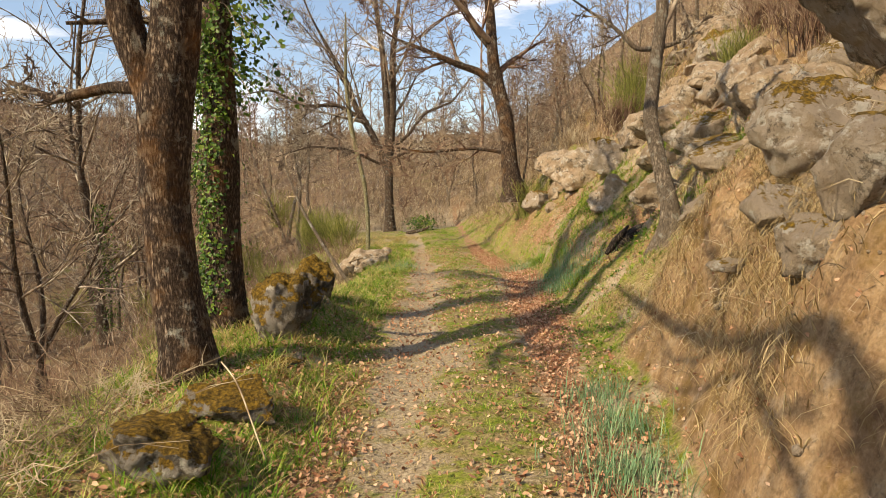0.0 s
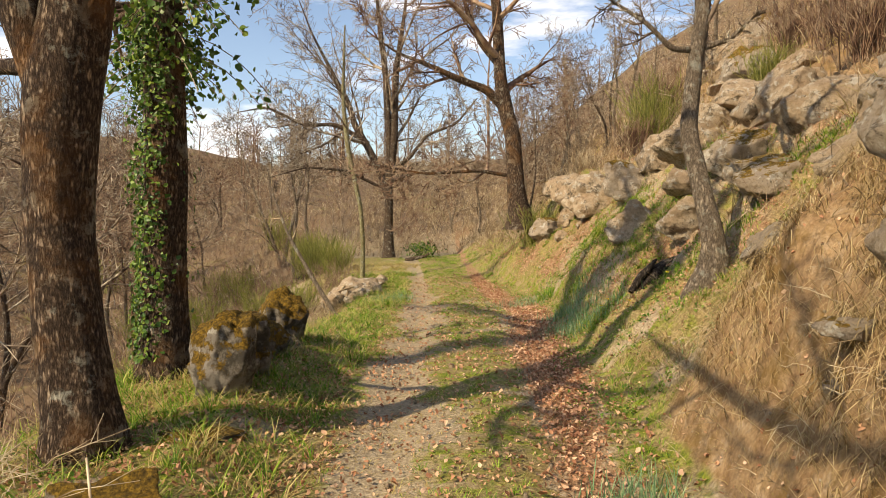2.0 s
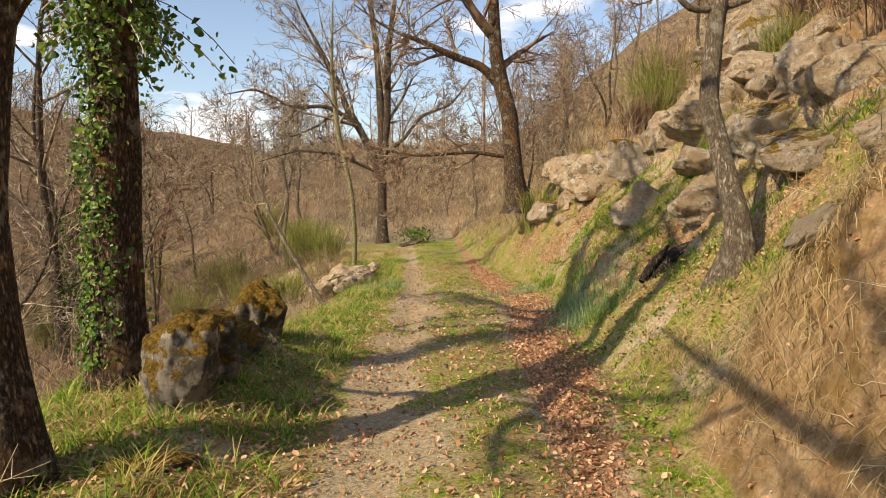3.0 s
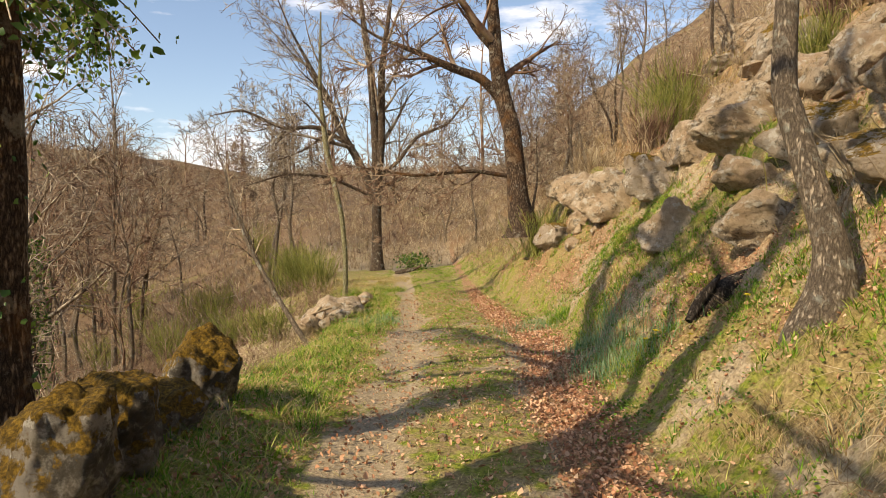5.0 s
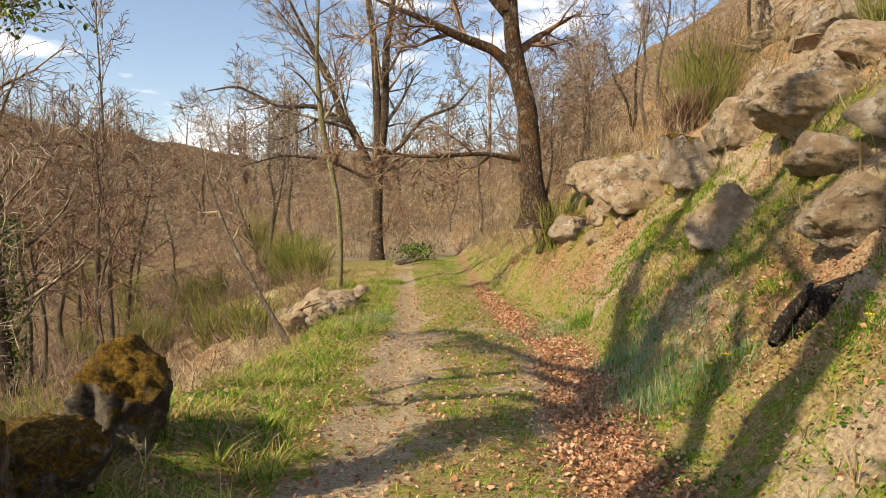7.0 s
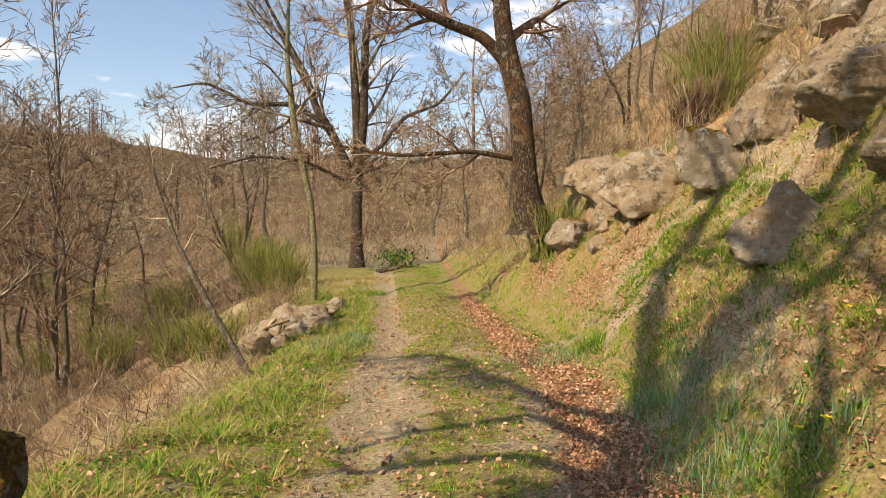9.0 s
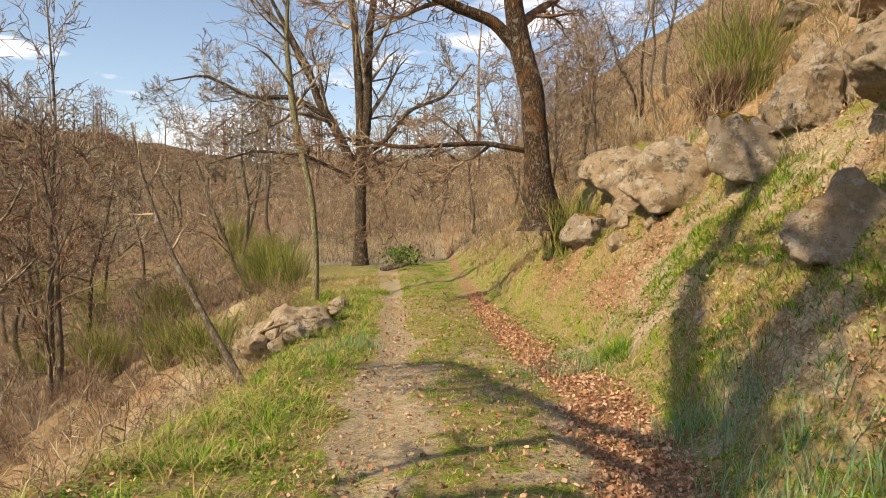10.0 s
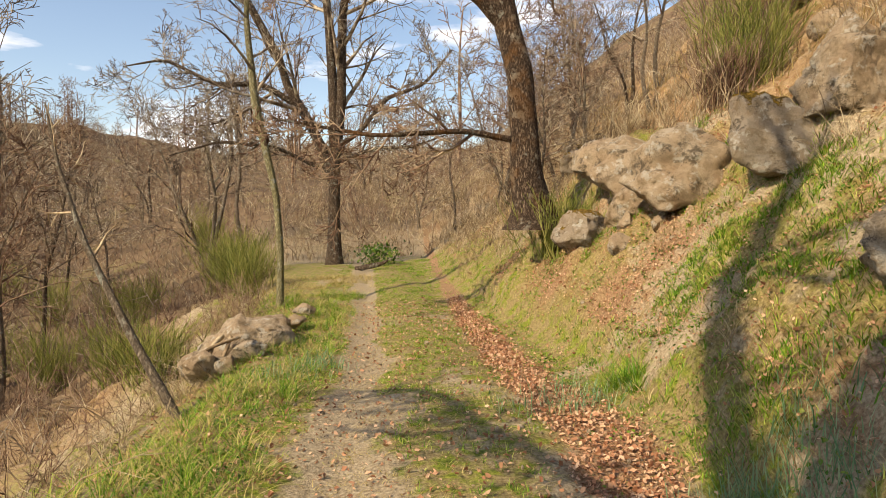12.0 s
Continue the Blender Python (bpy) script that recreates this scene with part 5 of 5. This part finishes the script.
valley_tree = wood_tree(231, 14.0, 0.18, on_ground(-11.6, 23.0), "tall bare valley tree with ivy on its dark trunk", M_TWIG, M_BROWNBARK, WOODS, 2)
q = np.random.default_rng(4)
P = np.stack([q.normal(size=1500) * 0.22, q.normal(size=1500) * 0.22, q.uniform(0.6, 5.0, 1500)], 1)
V, Q, T = leaf_arrays(q, P, q.uniform(0.03, 0.06, len(P)), q.normal(size=P.shape))
tagged(mesh_object("ivy", array_mesh("ivy", V, Q, T), M_IVY, valley_tree, "green ivy leaves"), kind="stuff")
BIRCH = [(20, 0.1, 0.3, 6, 4, 0.12), (6, 0.15, 0.55, 4, 3, 0.08), (4, 0.15, 0.7, 3, 3, 0.06)]
for k, (px, py, h) in enumerate(((-11.3, 27.0, 12.0), (-14.5, 31.0, 10.0), (-19.0, 38.0, 10.0))):
    wood_tree(241 + k, h, 0.1, on_ground(px, py), "slender pale grey tree with fine upswept twigs", M_TWIG, M_GREYBARK, WOODS, 1, BIRCH, 0.01)

# oaks behind the walker, whose boughs shade the bank
tree("oak_tree", on_ground(-3.5, -2.7), "old oak beside the track with wide boughs",
     [[(0, 0, 0, 0.2), (0.05, 0, 1.5, 0.17), (0.0, 0.1, 3.0, 0.15), (0.1, 0.2, 5, 0.12), (0.1, 0.1, 8, 0.05)]],
     [(7, 0.3, 0.36, 8, 5, 0.05), (5, 0.2, 0.5, 6, 4, 0.06), (4, 0.15, 0.5, 5, 3, 0.05)], 71, M_OAK, M_TWIG, sides=12, rings=30,
     limbs=[[(0.00, 0.26, 5.00, 0.0864), (0.28, 1.17, 5.75, 0.072), (0.75, 1.84, 5.92, 0.0648), (0.78, 2.31, 5.72, 0.0612), (0.86, 2.76, 5.56, 0.0612), (0.98, 3.41, 5.40, 0.0576), (1.10, 3.88, 5.24, 0.054), (1.33, 4.71, 5.02, 0.0504), (1.76, 6.54, 4.72, 0.036), (1.96, 7.48, 4.60, 0.0144)],
            [(0.84, 2.70, 5.57, 0.036), (0.83, 2.48, 5.31, 0.0324), (0.85, 2.21, 5.12, 0.0288), (0.90, 2.05, 4.96, 0.0216), (0.96, 1.88, 4.60, 0.0108)],
            [(0.77, 1.93, 5.85, 0.036), (0.94, 1.95, 5.53, 0.0324), (0.95, 1.74, 5.40, 0.0252), (1.02, 1.43, 5.20, 0.0108)],
            [(1.01, 3.46, 5.40, 0.0288), (1.02, 3.49, 5.58, 0.0288), (1.12, 3.87, 5.72, 0.0252), (1.08, 4.05, 6.00, 0.0216), (1.13, 4.53, 6.40, 0.0072)]])


def far_woods():
    g = np.random.default_rng(9)
    chunks = []
    base = []
    for k in range(5):
        stem = np.array([(0, 0, -0.3), (0.15, 0, 2.0), (0, 0.2, 4.5), (0.2, 0, 7.0)], float) * (1 + 0.08 * k)
        rr = np.array([0.12, 0.1, 0.07, 0.03])
        q = resample(np.column_stack([stem, rr]), 8)
        Vt, Qt = tube_arrays(q[None, :, :3], q[None, :, 3], 4)
        Vc, Qc = crown_arrays(g, [(stem, rr)], [(10, 0.1, 0.42, 4, 3, 0.05), (5, 0.15, 0.55, 3, 3, 0.05), (3, 0.2, 0.6, 2, 3, 0.04)], 0.018)
        base.append(joined([(Vt, Qt), (Vc, Qc)]))
    n = 0
    while n < 160:
        px, py = g.uniform(-110, 30), g.uniform(10, 150)
        if px > -26 and px < 24 and py < 58:
            continue
        if px > 5 and py < 75:
            continue
        V, Q = base[n % 5]
        a, s = g.uniform(0, 6.28), g.uniform(0.7, 1.3)
        c, sn = math.cos(a) * s, math.sin(a) * s
        W = np.stack([V[:, 0] * c - V[:, 1] * sn + px, V[:, 0] * sn + V[:, 1] * c + py, V[:, 2] * s + ground_at(px, py)], 1)
        chunks.append((W, Q))
        n += 1
    V, Q = joined(chunks)
    tagged(mesh_object("far_woods", array_mesh("far_woods", V, Q), M_TWIG_RED), "leafless brown woods covering the far hillsides", "woods", "", "stuff")


far_woods()


def far_thicket():
    """Crooked brushwood over the far slopes, as clumps of forking stems."""
    g = np.random.default_rng(19)
    n = 17000
    px, py = g.uniform(-120, 26, n), 14 + 156 * g.uniform(0, 1, n) ** 1.25
    keep = ((px < -24) | (py > 58)) & (fbm(px * 0.12, py * 0.12, 3, 4) > -0.16)
    keep |= (px > bank_foot(py) + 3) & (px < 26) & (py > 22)
    keep |= (px < left_edge(py) - 2.5) & (py > 24)
    keep |= (px < 6) & (py > 31)
    px, py = px[keep], py[keep]
    for part_no, (material, text) in enumerate(((M_TWIG_RED, "brown leafless brushwood on the far slopes"), (M_TWIG, "grey leafless brushwood on the far slopes"), (M_TWIG_PALE, "pale dry brushwood on the far slopes"))):
        x, y = px[part_no::3], py[part_no::3]
        m = len(x)
        far = 0.4 + 0.012 * np.hypot(x, y)
        L = g.uniform(0.7, 2.6, m) * np.where(x > 2, 0.5, 1.0)
        D = g.normal(size=(m, 3)) * 0.4 + np.array([0, 0, 1.0])
        pts = [np.stack([x, y, height(x, y)], 1)]
        for _ in range(3):
            D = D + g.normal(size=D.shape) * 0.4
            pts.append(pts[-1] + D / np.linalg.norm(D, axis=1, keepdims=True) * (L / 3)[:, None])
        P = np.stack(pts, 1)
        radius = np.linspace(0.02, 0.009, 4)[None, :] * far[:, None]
        C, Rc = sprout(g, P, radius, 5, 0.1, 0.75, 3, angle=(35, 80), up=0.05, wiggle=0.35, rmin=0.006)
        Rc = np.maximum(Rc, 0.008 * np.repeat(far, 5)[:, None])
        V, Q = joined([tube_arrays(P, radius, 3), tube_arrays(C, Rc, 3)])
        tagged(mesh_object("far_thicket", array_mesh("far_thicket", V, Q), material), text, "woods", "", "stuff")


far_thicket()
